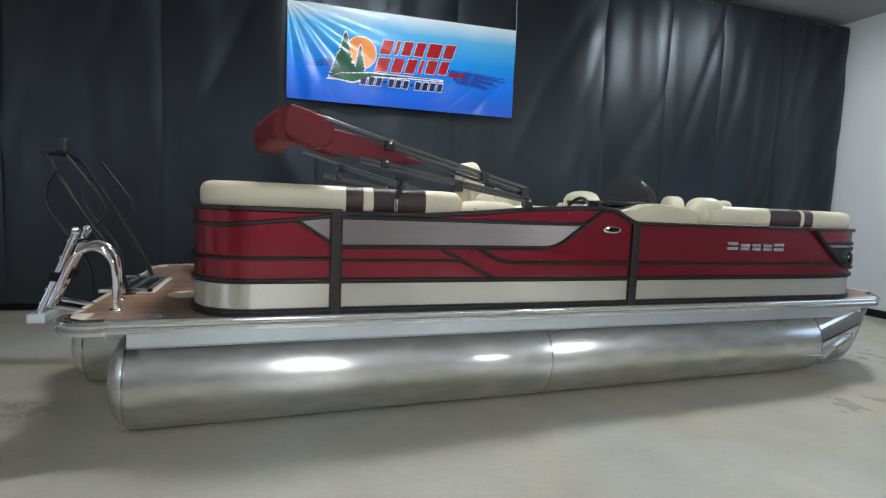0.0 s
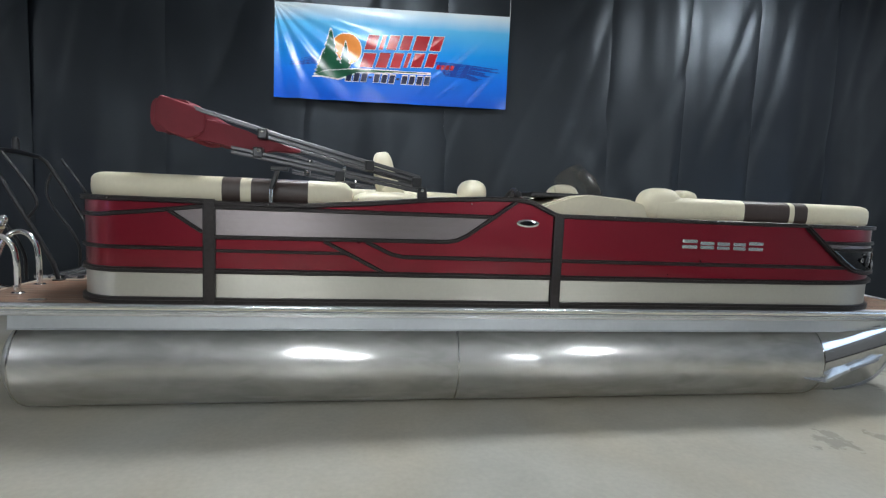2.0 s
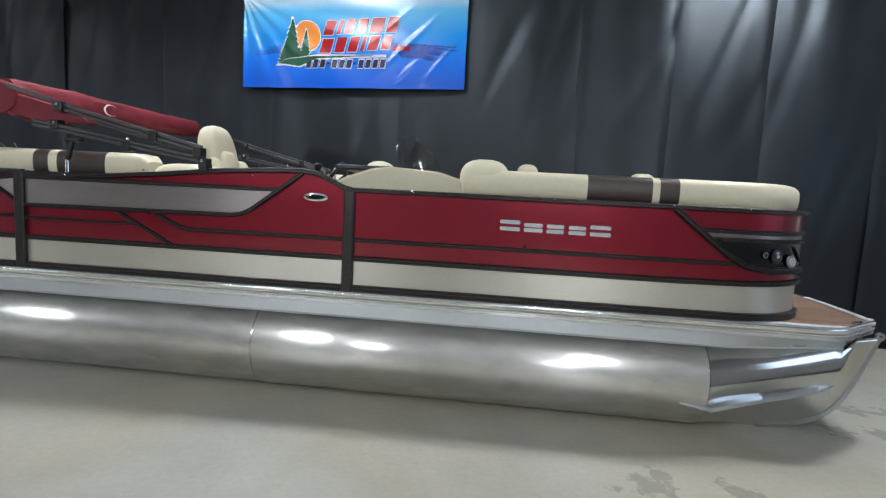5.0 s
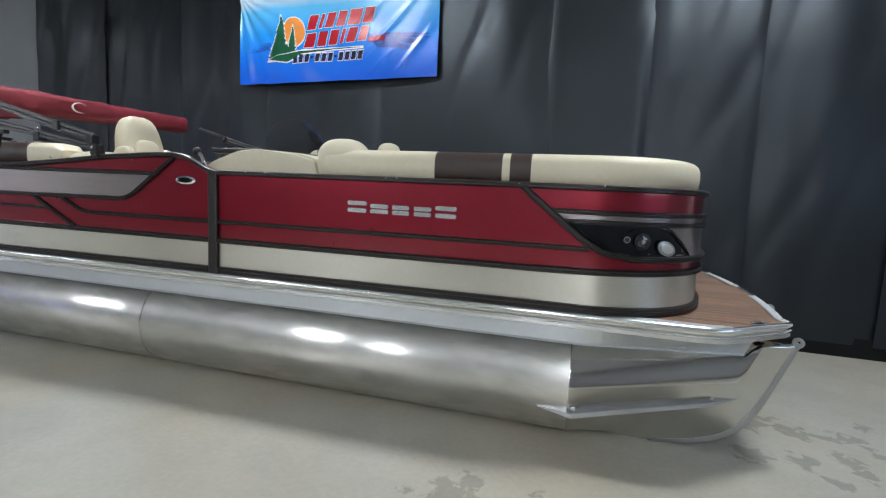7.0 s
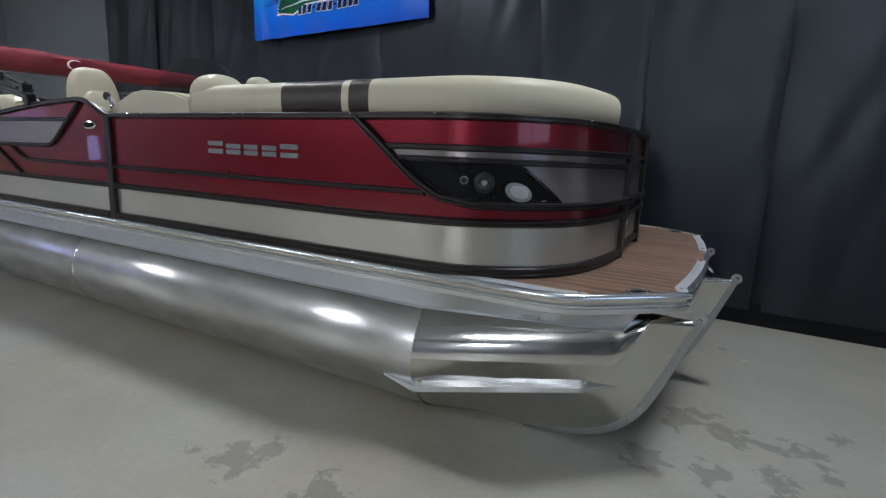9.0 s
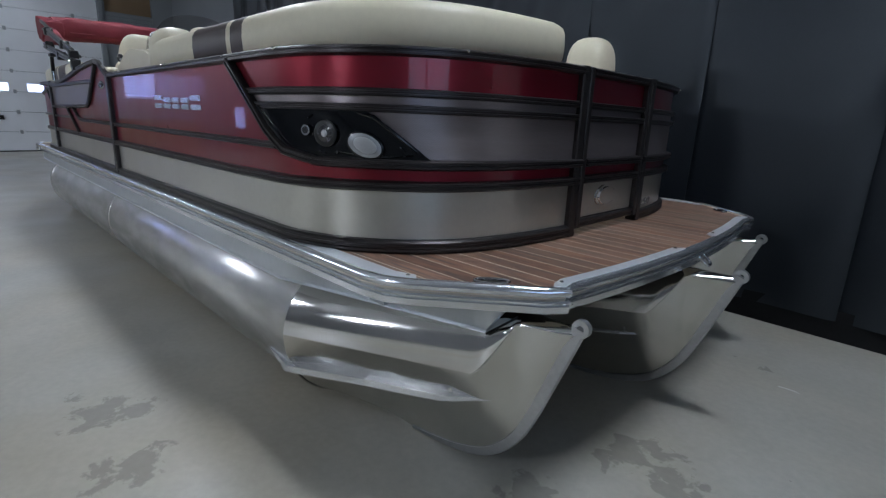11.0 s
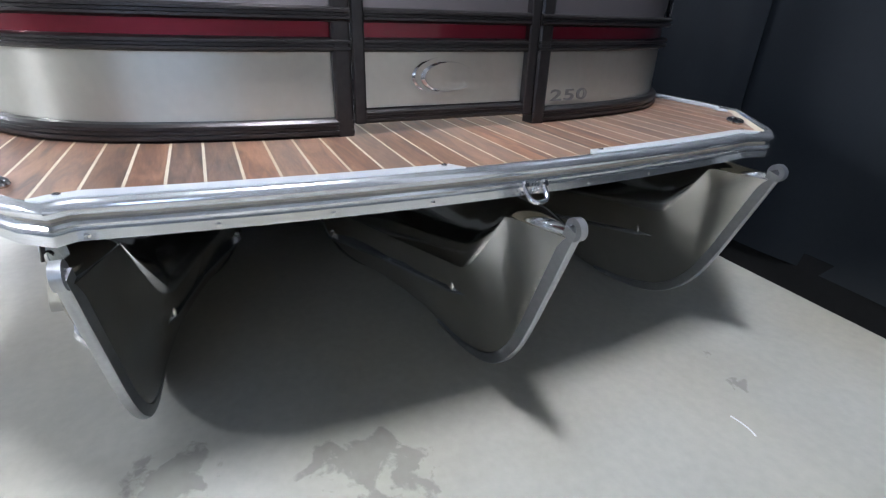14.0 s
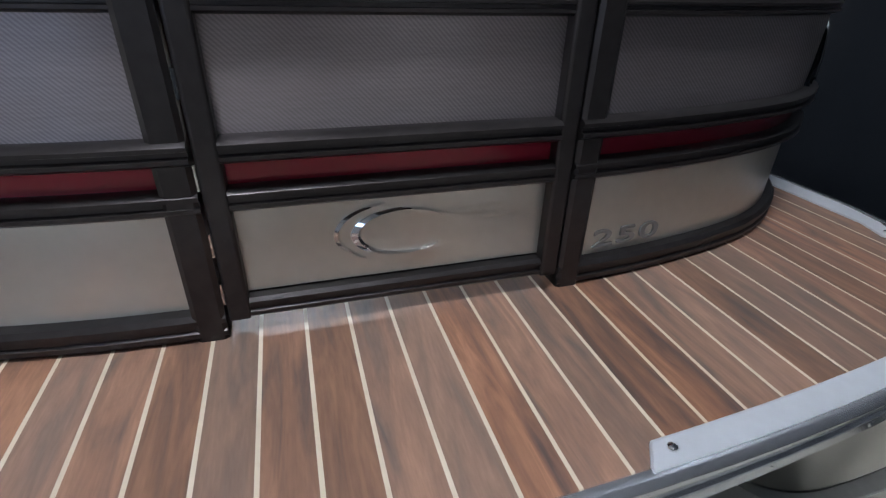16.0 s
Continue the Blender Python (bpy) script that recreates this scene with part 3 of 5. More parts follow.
def curtain_panel(x0, x1, seed, lift):
    bm = bmesh.new()
    nu, nv = max(12, int((x1 - x0) / 0.05)), 44
    z0, z1 = 0.13, 4.98
    grid = []
    for j in range(nv + 1):
        v = j / nv
        z = z0 + (z1 - z0) * v
        row = []
        for i in range(nu + 1):
            u = i / nu
            x = x0 + (x1 - x0) * u
            soft = noise.noise((x * 1.1 + seed, z * 0.22, seed))
            lean = noise.noise((x * 1.7 + z * 0.7 * math.sin(seed), z * 0.2, seed + 4))
            fold = noise.noise((x * 5.0 + z * 0.25, z * 0.12, seed + 9)) * (0.35 + 0.65 * v)
            crease = max(0.0, 1 - abs(noise.noise((x * 1.3 - z * 0.5 * math.cos(seed * 2), z * 0.25, seed + 15))) * 5) * (0.3 + 0.7 * v)
            y = curtain_y(x) + lift + 0.085 * soft + 0.045 * lean + 0.012 * fold + 0.026 * crease + 0.02 * math.exp(-min(u, 1 - u) * 30)
            row.append(bm.verts.new((x, y, z)))
        grid.append(row)
    for a, c in zip(grid, grid[1:]):
        for i in range(nu):
            bm.faces.new((a[i], a[i + 1], c[i + 1], c[i]))
    extra = bmesh.ops.extrude_face_region(bm, geom=bm.faces[:])
    bmesh.ops.translate(bm, verts=[g for g in extra["geom"] if isinstance(g, bmesh.types.BMVert)], vec=(0, 0.006, 0))
    hang = thing("curtain_panel", "black vinyl curtain panel hanging in loose folds", "curtain", group="curtain panels")
    part("sheet", bm, CURTAIN, hang, smooth=True)
    part("hem", sweep([(x, curtain_y(x) + lift + 0.03, 0) for x in np.linspace(x0, x1, 12)], [(0.004, 0.1), (0.012, 0.1), (0.012, 0.15), (0.004, 0.15)]), CURTAIN, hang)
    for x in np.linspace(x0 + 0.1, x1 - 0.1, 5):
        part("hanger", pipe([(x, curtain_y(x) + lift + 0.02, 4.95), (x, curtain_y(x) + 0.03, 5.02)], 0.006, 6), STEEL, hang)
    return hang


EDGES = [-7.8, -6.0, -4.17, -2.25, -0.3, 1.95, 3.0, 4.05, 5.3, 6.75]
for i, (a, c) in enumerate(zip(EDGES, EDGES[1:])):
    curtain_panel(a - 0.02, c + 0.03, 3.1 * i, 0.012 * (i % 2))
rail = thing("curtain_rail", "dark steel rail from which the curtain hangs", "curtain rail", kind="structure")
b = pipe([(x, y + 0.03, 5.0) for x, y in [(-7.9, curtain_y(-7.9))] + LINE[2:-1] + [(6.8, curtain_y(6.8))]], 0.02)
part("rail_tube", b, BLACKBAR, rail)
slab("baseboard_north", sweep([(x, y + (0.15 if x < -2 else 0.09 if x < 1 else 0.025), 0) for x, y in LINE[1:]], [(0, 0), (0.02, 0), (0.02, 0.2), (0, 0.2)]), BLACK,
     "black base strip in the shade under the curtain", "skirting")

# ---- the banner ----
BAN = ((-2.655, 2.285), (0.52, 2.03), 2.91, 4.16)


def banner_point(u, v, out=0.0):
    (xa, ya), (xb, yb), z0, z1 = BAN
    ang = math.atan2(1.02 - v, u * 2.5 + 0.02)
    r = math.hypot(u * 2.5, 1.02 - v)
    d = 0.02 * math.sin(ang * 21) * math.exp(-r * 0.7) * min(1, r * 5)
    d += 0.008 * math.sin((1 - u) * 30 + v * 9) * (1 - v) * u ** 3
    d += 0.006 * math.sin(u * 24 - v * 6) * (1 - v) ** 2
    d += 0.02 * math.sin(math.pi * u) * v
    for u0, v0, u1, v1, h, w in ((0.6, 0.1, 0.9, 0.8, 0.012, 0.03), (0.5, 0.28, 0.8, 0.9, 0.007, 0.025), (0.8, 0.0, 0.97, 0.5, 0.009, 0.03), (0.68, 0.04, 0.8, 0.3, 0.008, 0.02)):
        f = max(0.0, min(1.0, ((u - u0) * (u1 - u0) * 6.4 + (v - v0) * (v1 - v0)) / ((u1 - u0) ** 2 * 6.4 + (v1 - v0) ** 2)))
        off = math.hypot((u - u0 - f * (u1 - u0)) * 2.53, v - v0 - f * (v1 - v0))
        d += h * math.exp(-(off / w) ** 2) * math.sin(math.pi * min(1, max(0, f * 0.9 + 0.05)))
    sag = -0.012 * math.sin(math.pi * u) * v
    return Vector((xa + (xb - xa) * u + 0.0 * d, ya + (yb - ya) * u - d - out, z0 + (z1 - z0) * v + sag))


banner = thing("banner", "blue printed vinyl banner with pines, sun and red bars", "banner")
b = bmesh.new()
grid = [[b.verts.new(banner_point(i / 200, j / 80)) for i in range(201)] for j in range(81)]
for a, c in zip(grid, grid[1:]):
    for i in range(200):
        b.faces.new((a[i], a[i + 1], c[i + 1], c[i]))
ext = bmesh.ops.extrude_face_region(b, geom=b.faces[:])
bmesh.ops.translate(b, verts=[g for g in ext["geom"] if isinstance(g, bmesh.types.BMVert)], vec=(0, 0.004, 0))
part("sheet", b, BANNER, banner, smooth=True)


def inside(pts, u, v):
    hit = False
    for (ua, va), (ub, vb) in zip(pts, pts[1:] + pts[:1]):
        if (va > v) != (vb > v) and u < ua + (v - va) * (ub - ua) / (vb - va):
            hit = not hit
    return hit


def printed(name, outline, material, label, layer=1):
    """A thin printed shape that follows the sheet; outline in fractions of the sheet."""
    du, dv = 0.0022, 0.0055
    drop = 0.0 if name == "brush_stroke" else 0.025 if name.startswith("dark") else 0.05
    outline = [(u + 0.02, v - drop) for u, v in outline]
    bm, verts = bmesh.new(), {}

    def corner(i, j):
        if (i, j) not in verts:
            verts[i, j] = bm.verts.new(banner_point(i * du, j * dv, 0.003 + 0.0012 * layer))
        return verts[i, j]
    us, vs = [p[0] for p in outline], [p[1] for p in outline]
    for i in range(int(min(us) / du), int(max(us) / du) + 1):
        for j in range(int(min(vs) / dv), int(max(vs) / dv) + 1):
            if inside(outline, (i + 0.5) * du, (j + 0.5) * dv):
                bm.faces.new((corner(i, j), corner(i + 1, j), corner(i + 1, j + 1), corner(i, j + 1)))
    return part(name, bm, material, banner, label, smooth=True)


def skewed(u0, u1, v0, v1, lean=0.012, rise=0.0):
    return [(u0, v0), (u1, v0 + rise * (u1 - u0)), (u1 + lean, v1 + rise * (u1 - u0)), (u0 + lean, v1)]


def ring(cu, cv, r):
    return [(cu + r * math.cos(a), cv + r * 2.53 * math.sin(a)) for a in np.linspace(0, 2 * math.pi, 49)[:-1]]


printed("sun_rim", ring(0.28, 0.6, 0.068), WHITE, "white rim", 1)
printed("sun", ring(0.28, 0.6, 0.064), SUNORANGE, "orange sun disc", 2)


def pine(u, v0, v1, w, levels):
    left, right = [], []
    for i in range(levels):
        f = i / levels
        ww = w * (1 - f) ** 0.85 * (1.0 if i else 1.1)
        vv = v0 + (v1 - v0) * f
        left += [(u - ww, vv), (u - ww * 0.62, vv + (v1 - v0) / levels * 0.75)]
        right += [(u + ww * 0.9, vv + 0.01), (u + ww * 0.55, vv + (v1 - v0) / levels * 0.8)]
    return left + [(u, v1)] + right[::-1]


for u, v0, v1, w in ((0.215, 0.33, 0.79, 0.055), (0.185, 0.3, 0.56, 0.04), (0.278, 0.34, 0.67, 0.032), (0.25, 0.3, 0.48, 0.035)):
    printed("pine_rim", pine(u, v0 - 0.015, v1 + 0.025, w + 0.006, 8), WHITE, "white outline", 3)
for u, v0, v1, w in ((0.215, 0.33, 0.79, 0.055), (0.185, 0.3, 0.56, 0.04), (0.278, 0.34, 0.67, 0.032), (0.25, 0.3, 0.48, 0.035)):
    printed("pine", pine(u, v0, v1, w, 8), TREEGREEN, "dark green pine", 4)
printed("shore_rim", [(0.14, 0.3), (0.25, 0.27), (0.33, 0.345), (0.5, 0.375), (0.645, 0.375), (0.645, 0.4), (0.5, 0.405), (0.33, 0.405), (0.2, 0.37)], WHITE, "white outline", 5)
printed("shore", [(0.15, 0.31), (0.25, 0.285), (0.33, 0.36), (0.5, 0.385), (0.63, 0.385), (0.63, 0.392), (0.5, 0.397), (0.33, 0.392), (0.2, 0.365)], TREEGREEN, "green shore", 6)
for k in range(9):
    jag = 0.03 * math.sin(k * 2.3)
    top = 0.475 - k * 0.017
    printed("brush_stroke", [(0.655 + k * 0.006, top), (0.8, top - 0.012), (0.945 - jag - 0.012 * k, top - 0.045), (0.93 - jag - 0.014 * k, top - 0.054), (0.8, top - 0.027), (0.66 + k * 0.006, top - 0.014)], STROKEBLUE, "blue brush stroke", 1)
    if k < 6:
        low = 0.35 + k * 0.014
        printed("brush_stroke", [(0.035 + 0.012 * k + jag * 0.5, low), (0.16, low + 0.028), (0.16, low + 0.038), (0.05 + 0.012 * k + jag * 0.5, low + 0.009)], STROKEBLUE, "blue brush stroke", 1)
for u, v0, v1, widths in ((0.358, 0.61, 0.765, (0.05, 0.018, 0.045, 0.045, 0.064, 0.05)), (0.34, 0.425, 0.575, (0.058, 0.05, 0.046, 0.018, 0.048, 0.042))):
    for w in (0.9 * q for q in widths):
        printed("red_bar_rim", skewed(u - 0.0018, u + w + 0.0018, v0 - 0.005, v1 + 0.005, 0.018), WHITE, "white outline", 5)
        printed("red_bar", skewed(u, u + w, v0, v1, 0.018), PRINTRED, "slanted red bar", 6)
        u += w + 0.0155
        v0 += 0.006
        v1 += 0.006
for k in range(4):
    printed("small_red_bar", skewed(0.665 + k * 0.02, 0.665 + k * 0.02 + 0.015, 0.44, 0.49, 0.005), PRINTRED, "small red bar", 5)
u = 0.28
for k in range(12):
    if k in (3, 7):
        printed("dark_dash", skewed(u, u + 0.014, 0.28, 0.298, 0.002), PRINTNAVY, "short dark dash", 6)
        u += 0.021
        continue
    printed("dark_bar_rim", skewed(u - 0.002, u + 0.0245, 0.242 - 0.006, 0.33 + 0.006, 0.007), WHITE, "white outline", 5)
    printed("dark_bar", skewed(u, u + 0.0225, 0.242, 0.33, 0.007), PRINTNAVY, "dark bar", 6)
    u += 0.0325
for u in (0.0, 1.0):
    p = banner_point(u, 1.0)
    part("cord", pipe([p, (p.x, p.y + 0.06, 5.0)], 0.004, 6), WHITE, banner, "thin cord")

# ---- the boat ----
boat = thing("pontoon_boat", "red and ivory pontoon boat standing on three aluminium tubes", "boat")
DECK = 0.815
SIDE = -1.35
BOW_X = 3.245
BOW_R, BOW_TURN, FRONT_R = 0.66, radians(76), 2.15
STERN_R, STERN_X = 0.38, -3.3
S_BOW = BOW_X - BOW_R * math.sin(BOW_TURN) - FRONT_R * (1 - math.sin(BOW_TURN))
S_TURN = S_BOW + BOW_R * BOW_TURN
S_BOW_END = S_TURN + FRONT_R * (math.pi / 2 - BOW_TURN)
Y_BOW_END = SIDE + BOW_R * (1 - math.cos(BOW_TURN)) + FRONT_R * math.cos(BOW_TURN)
S_STERN = STERN_X + STERN_R
S_STERN_END = S_STERN - STERN_R * math.pi / 2


def along(s):
    """Place and outward way on the fence's near line at run s (s is x on the straight side): a tight corner, then a gently bowed front."""
    if s > S_BOW_END:
        return BOW_X, Y_BOW_END + (s - S_BOW_END), 1.0, 0.0
    if s > S_TURN:
        a = BOW_TURN + (s - S_TURN) / FRONT_R
        return BOW_X - FRONT_R * (1 - math.sin(a)), Y_BOW_END - FRONT_R * math.cos(a), math.sin(a), -math.cos(a)
    if s > S_BOW:
        a = (s - S_BOW) / BOW_R
        return S_BOW + BOW_R * math.sin(a), SIDE + BOW_R - BOW_R * math.cos(a), math.sin(a), -math.cos(a)
    if s >= S_STERN:
        return s, SIDE, 0.0, -1.0
    if s >= S_STERN_END:
        a = (S_STERN - s) / STERN_R
        return S_STERN - STERN_R * math.sin(a), SIDE + STERN_R - STERN_R * math.cos(a), -math.sin(a), -math.cos(a)
    return STERN_X, SIDE + STERN_R + (S_STERN_END - s), -1.0, 0.0


def skin(s, z, out=0.0, far=False):
    x, y, nx, ny = along(s)
    x, y = x + nx * out, y + ny * out
    return (x, 2 * KEEL - y if far else y, z)


def patch(name, low, high, material, parent=None, out=0.0, thick=0.012, far=False, nu=None, label=""):
    """A panel between two edges, each ((s0, z0), (s1, z1)) or a list of (s, z)."""
    def fill(edge, n):
        run = [0.0]
        for a, c in zip(edge, edge[1:]):
            run.append(run[-1] + math.hypot(c[0] - a[0], c[1] - a[1]))
        res = []
        for i in range(n + 1):
            d = run[-1] * i / n
            k = max(j for j in range(len(run)) if run[j] <= d + 1e-9)
            k = min(k, len(edge) - 2)
            f = (d - run[k]) / max(1e-9, run[k + 1] - run[k])
            res.append((edge[k][0] + (edge[k + 1][0] - edge[k][0]) * f, edge[k][1] + (edge[k + 1][1] - edge[k][1]) * f))
        return res
    n = nu or max(4, int(max(abs(low[-1][0] - low[0][0]), abs(high[-1][0] - high[0][0])) / 0.06))
    lo, hi = fill(list(low), n), fill(list(high), n)
    bm = bmesh.new()
    rows = []
    for (s0, z0), (s1, z1) in zip(lo, hi):
        rows.append([bm.verts.new(skin(s0, z0, out, far)), bm.verts.new(skin(s1, z1, out, far)),
                     bm.verts.new(skin(s1, z1, out - thick, far)), bm.verts.new(skin(s0, z0, out - thick, far))])
    for a, c in zip(rows, rows[1:]):
        for i in range(4):
            bm.faces.new((a[i], a[(i + 1) % 4], c[(i + 1) % 4], c[i]))
    bm.faces.new(rows[0][::-1])
    bm.faces.new(rows[-1])
    return part(name, bm, material, parent or boat, label, smooth=True)


RIB = [(0.0, -1.0), (0.72, -0.92), (1.0, -0.62), (1.0, -0.3), (0.78, -0.18), (0.78, 0.18), (1.0, 0.3), (1.0, 0.62), (0.72, 0.92), (0.0, 1.0)]


def fence_rail(points, high=0.03, deep=0.018, far=False, name="rail", base=0.0, material=None, parent=None):
    """A ribbed rail laid on the fence along (s, z) points."""
    pts = []
    for (sa, za), (sb, zb) in zip(points, points[1:]):
        k = max(1, int(abs(sb - sa) / 0.06))
        pts += [(sa + (sb - sa) * i / k, za + (zb - za) * i / k) for i in range(k)]
    pts.append(points[-1])
    rings = []
    for i, (s, z) in enumerate(pts):
        a, c = pts[max(i - 1, 0)], pts[min(i + 1, len(pts) - 1)]
        d = Vector((c[0] - a[0], c[1] - a[1])).normalized()
        nrm = Vector((-d.y, d.x))
        rings.append([skin(s + nrm.x * v * high / 2, z + nrm.y * v * high / 2, base + o * deep, far) for o, v in RIB])
    return part(name, loft(rings), material or BRONZE, parent or boat, smooth=True)


def post(s0, s1, z0, z1, far=False, deep=0.026, name="post"):
    rings = []
    for z in (z0, z1):
        rings.append([skin(s0, z, -0.03, far), skin(s0, z, deep * 0.8, far), skin(s0 + (s1 - s0) * 0.15, z, deep, far),
                      skin(s1 - (s1 - s0) * 0.15, z, deep, far), skin(s1, z, deep * 0.8, far), skin(s1, z, -0.03, far)])
    return part(name, loft(rings), BRONZE, boat)


LOW, A1, E1, B1, F1, G1, TOPZ = 0.868, 1.05, 1.138, 1.178, 1.326, 1.379, 1.505
AF = 1.062
AFT = -4.0
GATES = {False: S_BOW_END, True: S_BOW_END - 0.035}
GATE = GATES[False]


def fence(far):
    GATE = GATES[far]
    # skirt and lower panels all round
    for s0, s1 in ((AFT, -2.42), (-2.35, 0.03), (0.11, GATE)):
        up = [(s0, A1), (2.2, A1), (3.0, AF), (s1, AF)] if s0 > 0 else [(s0, A1), (s1, A1)]
        patch("lower_panel", ((s0, LOW - 0.01), (s1, LOW - 0.01)), up, IVORY, out=0.0, far=far, label="ivory lower panel")
        fence_rail(up, 0.038, 0.02 if s0 < 0 else 0.028, far)
        fence_rail([(s0, 0.842), (s1, 0.842)], 0.053, 0.026, far, "skirt_rail")
    # stern quarter
    patch("side_panel", ((AFT, A1), (-2.42, A1)), ((AFT, TOPZ), (-2.42, TOPZ)), RED, out=0.0, far=far, label="glossy red panel")
    fence_rail([(AFT, 1.2), (-2.42, 1.2)], 0.026, 0.018, far)
    fence_rail([(AFT, 1.405), (-3.1, 1.41), (-2.8, 1.44), (-2.42, 1.488)], 0.03, 0.02, far)
    patch("side_panel", ((-2.62, 1.452), (-2.43, 1.318)), ((-2.6, 1.47), (-2.43, 1.482)), TAUPE, out=0.004, thick=0.01, far=far, label="taupe woven corner panel")
    fence_rail([(-2.66, 1.465), (-2.43, 1.315)], 0.026, 0.02, far)
    fence_rail([(AFT, 1.52), (-2.35, 1.52)], 0.036, 0.027, far, "top_rail")
    post(-2.425, -2.345, 0.816, 1.53, far)
    # middle section with the rising top line
    crest = [(-2.35, 1.505), (-1.75, 1.512), (-1.3, 1.548), (-0.9, 1.588), (-0.5, 1.612), (-0.26, 1.618), (-0.14, 1.6), (0.03, 1.52)]
    patch("side_panel", ((-2.35, A1), (0.03, A1)), [(s, z - 0.012) for s, z in crest], RED, out=0.0, far=far, nu=60, label="glossy red panel")
    fence_rail([(s, z + 0.004) for s, z in crest] + [(0.1, 1.508)], 0.036, 0.027, far, "top_rail")
    patch("side_panel", [(-2.345, 1.29), (-0.7, 1.305), (-0.64, 1.33)], [(-2.345, 1.478), (-0.5, 1.478), (-0.44, 1.478)], TAUPE, out=0.006, thick=0.01, far=far, nu=50,
          label="taupe woven side panel")
    fence_rail([(-2.35, 1.485), (-0.41, 1.487)], 0.03, 0.022, far, base=0.002)
    fence_rail([(-2.35, 1.283), (-0.76, 1.296), (-0.69, 1.31), (-0.62, 1.345), (-0.26, 1.605)], 0.03, 0.022, far, base=0.002)
    fence_rail([(-2.35, 1.19), (-1.47, 1.192)], 0.022, 0.016, far)
    fence_rail([(-1.63, 1.275), (-1.21, 1.06)], 0.028, 0.02, far)
    fence_rail([(-1.34, 1.278), (-1.16, 1.195), (-1.08, B1), (0.03, B1)], 0.028, 0.02, far)
    post(0.035, 0.108, 0.816, 1.522, far)
    # bow section
    patch("side_panel", ((0.11, A1 + 0.01), (GATE, A1 + 0.01)), ((0.11, TOPZ), (GATE, TOPZ)), RED, out=0.0, far=far, label="glossy red panel")
    fence_rail([(0.11, B1), (2.55, B1)], 0.028, 0.02, far)
    fence_rail([(2.17, 1.5), (2.5, 1.235), (2.62, 1.165), (2.78, 1.138), (3.0, E1), (GATE, E1)], 0.038, 0.032, far, base=0.002)
    patch("side_panel", [(2.62, 1.18), (2.8, 1.145), (3.0, E1), (GATE, E1)], ((2.45, F1), (GATE, F1)), TAUPE, out=0.005, thick=0.01, far=far, label="taupe woven bow panel")
    patch("side_panel", ((2.38, F1), (GATE, F1)), ((2.34, G1), (GATE, G1)), TAUPE, out=0.004, thick=0.01, far=far, label="taupe strip")
    fence_rail([(2.36, F1), (GATE, F1)], 0.028, 0.022, far)
    fence_rail([(2.31, G1), (GATE, G1)], 0.028, 0.022, far)
    fence_rail([(0.1, 1.512), (GATE, 1.512)], 0.034, 0.027, far, "top_rail")
    post(GATE - 0.05, GATE, 0.816, 1.53, far)
    # head lamp cluster
    lamp = patch("lamp_housing", [(2.66, 1.152), (2.8, 1.146), (3.2, 1.148)], [(2.415, 1.322), (2.6, 1.322), (2.96, 1.322)], GLOSSBLACK, out=0.018, thick=0.014, far=far, nu=24,
                 label="gloss black lamp housing")
    rim = [(2.43, 1.318), (2.55, 1.232), (2.68, 1.157), (2.8, 1.15), (3.0, 1.15), (3.185, 1.152), (3.08, 1.232), (2.965, 1.318), (2.7, 1.32), (2.43, 1.318)]
    part("bezel", pipe([skin(s, z, 0.017, far) for s, z in rim], 0.0075, 8, smooth_steps=1), GLOSSBLACK, lamp, "raised gloss black rim", smooth=True)

    def eye_part(name, s, z, r, out, depth, material, label="", q=1.0, lean=0.0, dome=0.0, sides=28):
        x, y, nx, ny = along(s)
        c, nn = skin(s, z, out, far), (nx, -ny if far else ny, 0)
        front = disc(c, nn, r, depth, sides, squash=q, dome=dome)
        bmesh.ops.rotate(front, verts=front.verts[:], cent=c, matrix=Matrix.Rotation(radians(lean) * (-1 if far else 1), 3, Vector(nn)))
        return part(name, front, material, lamp, label, smooth=True)

    eye_part("lens_ring", 2.965, 1.2, 0.068, 0.0155, 0.006, GLOSSBLACK, "black lens surround", 0.66, -20)
    eye_part("reflector", 2.965, 1.2, 0.062, 0.019, 0.006, LENS, "bright reflector rim", 0.62, -20, 0.2)
    eye_part("lens", 2.967, 1.201, 0.043, 0.0262, 0.002, FROSTLENS, "frosted clear lens", 0.6, -20, 0.6)
    eye_part("lens_ring", 2.82, 1.235, 0.046, 0.0155, 0.008, BLACKBAR, "wide black lens surround")
    eye_part("lens", 2.82, 1.235, 0.031, 0.0185, 0.008, SMOKELENS, "round grey lens", dome=0.3)
    eye_part("lens_core", 2.82, 1.235, 0.013, 0.027, 0.003, LENS, dome=0.6, sides=16)
    eye_part("lens_ring", 2.735, 1.243, 0.02, 0.0155, 0.006, CHROME, "small chrome ring")
    eye_part("lens", 2.735, 1.243, 0.013, 0.0175, 0.006, SMOKELENS, "small dark lens", sides=16)
    for sa, za, sb, zb in ((2.745, 1.285, 2.765, 1.298), (2.79, 1.172, 2.815, 1.166), (2.85, 1.168, 2.865, 1.167), (3.02, 1.285, 3.045, 1.262), (3.085, 1.2, 3.1, 1.182)):
        part("chrome_fleck", loft([[skin(s, z + w, o, far) for o, w in ((0.015, -0.0035), (0.0205, 0), (0.015, 0.0035))] for s, z in ((sa, za), (sb, zb))]), CHROME, lamp)
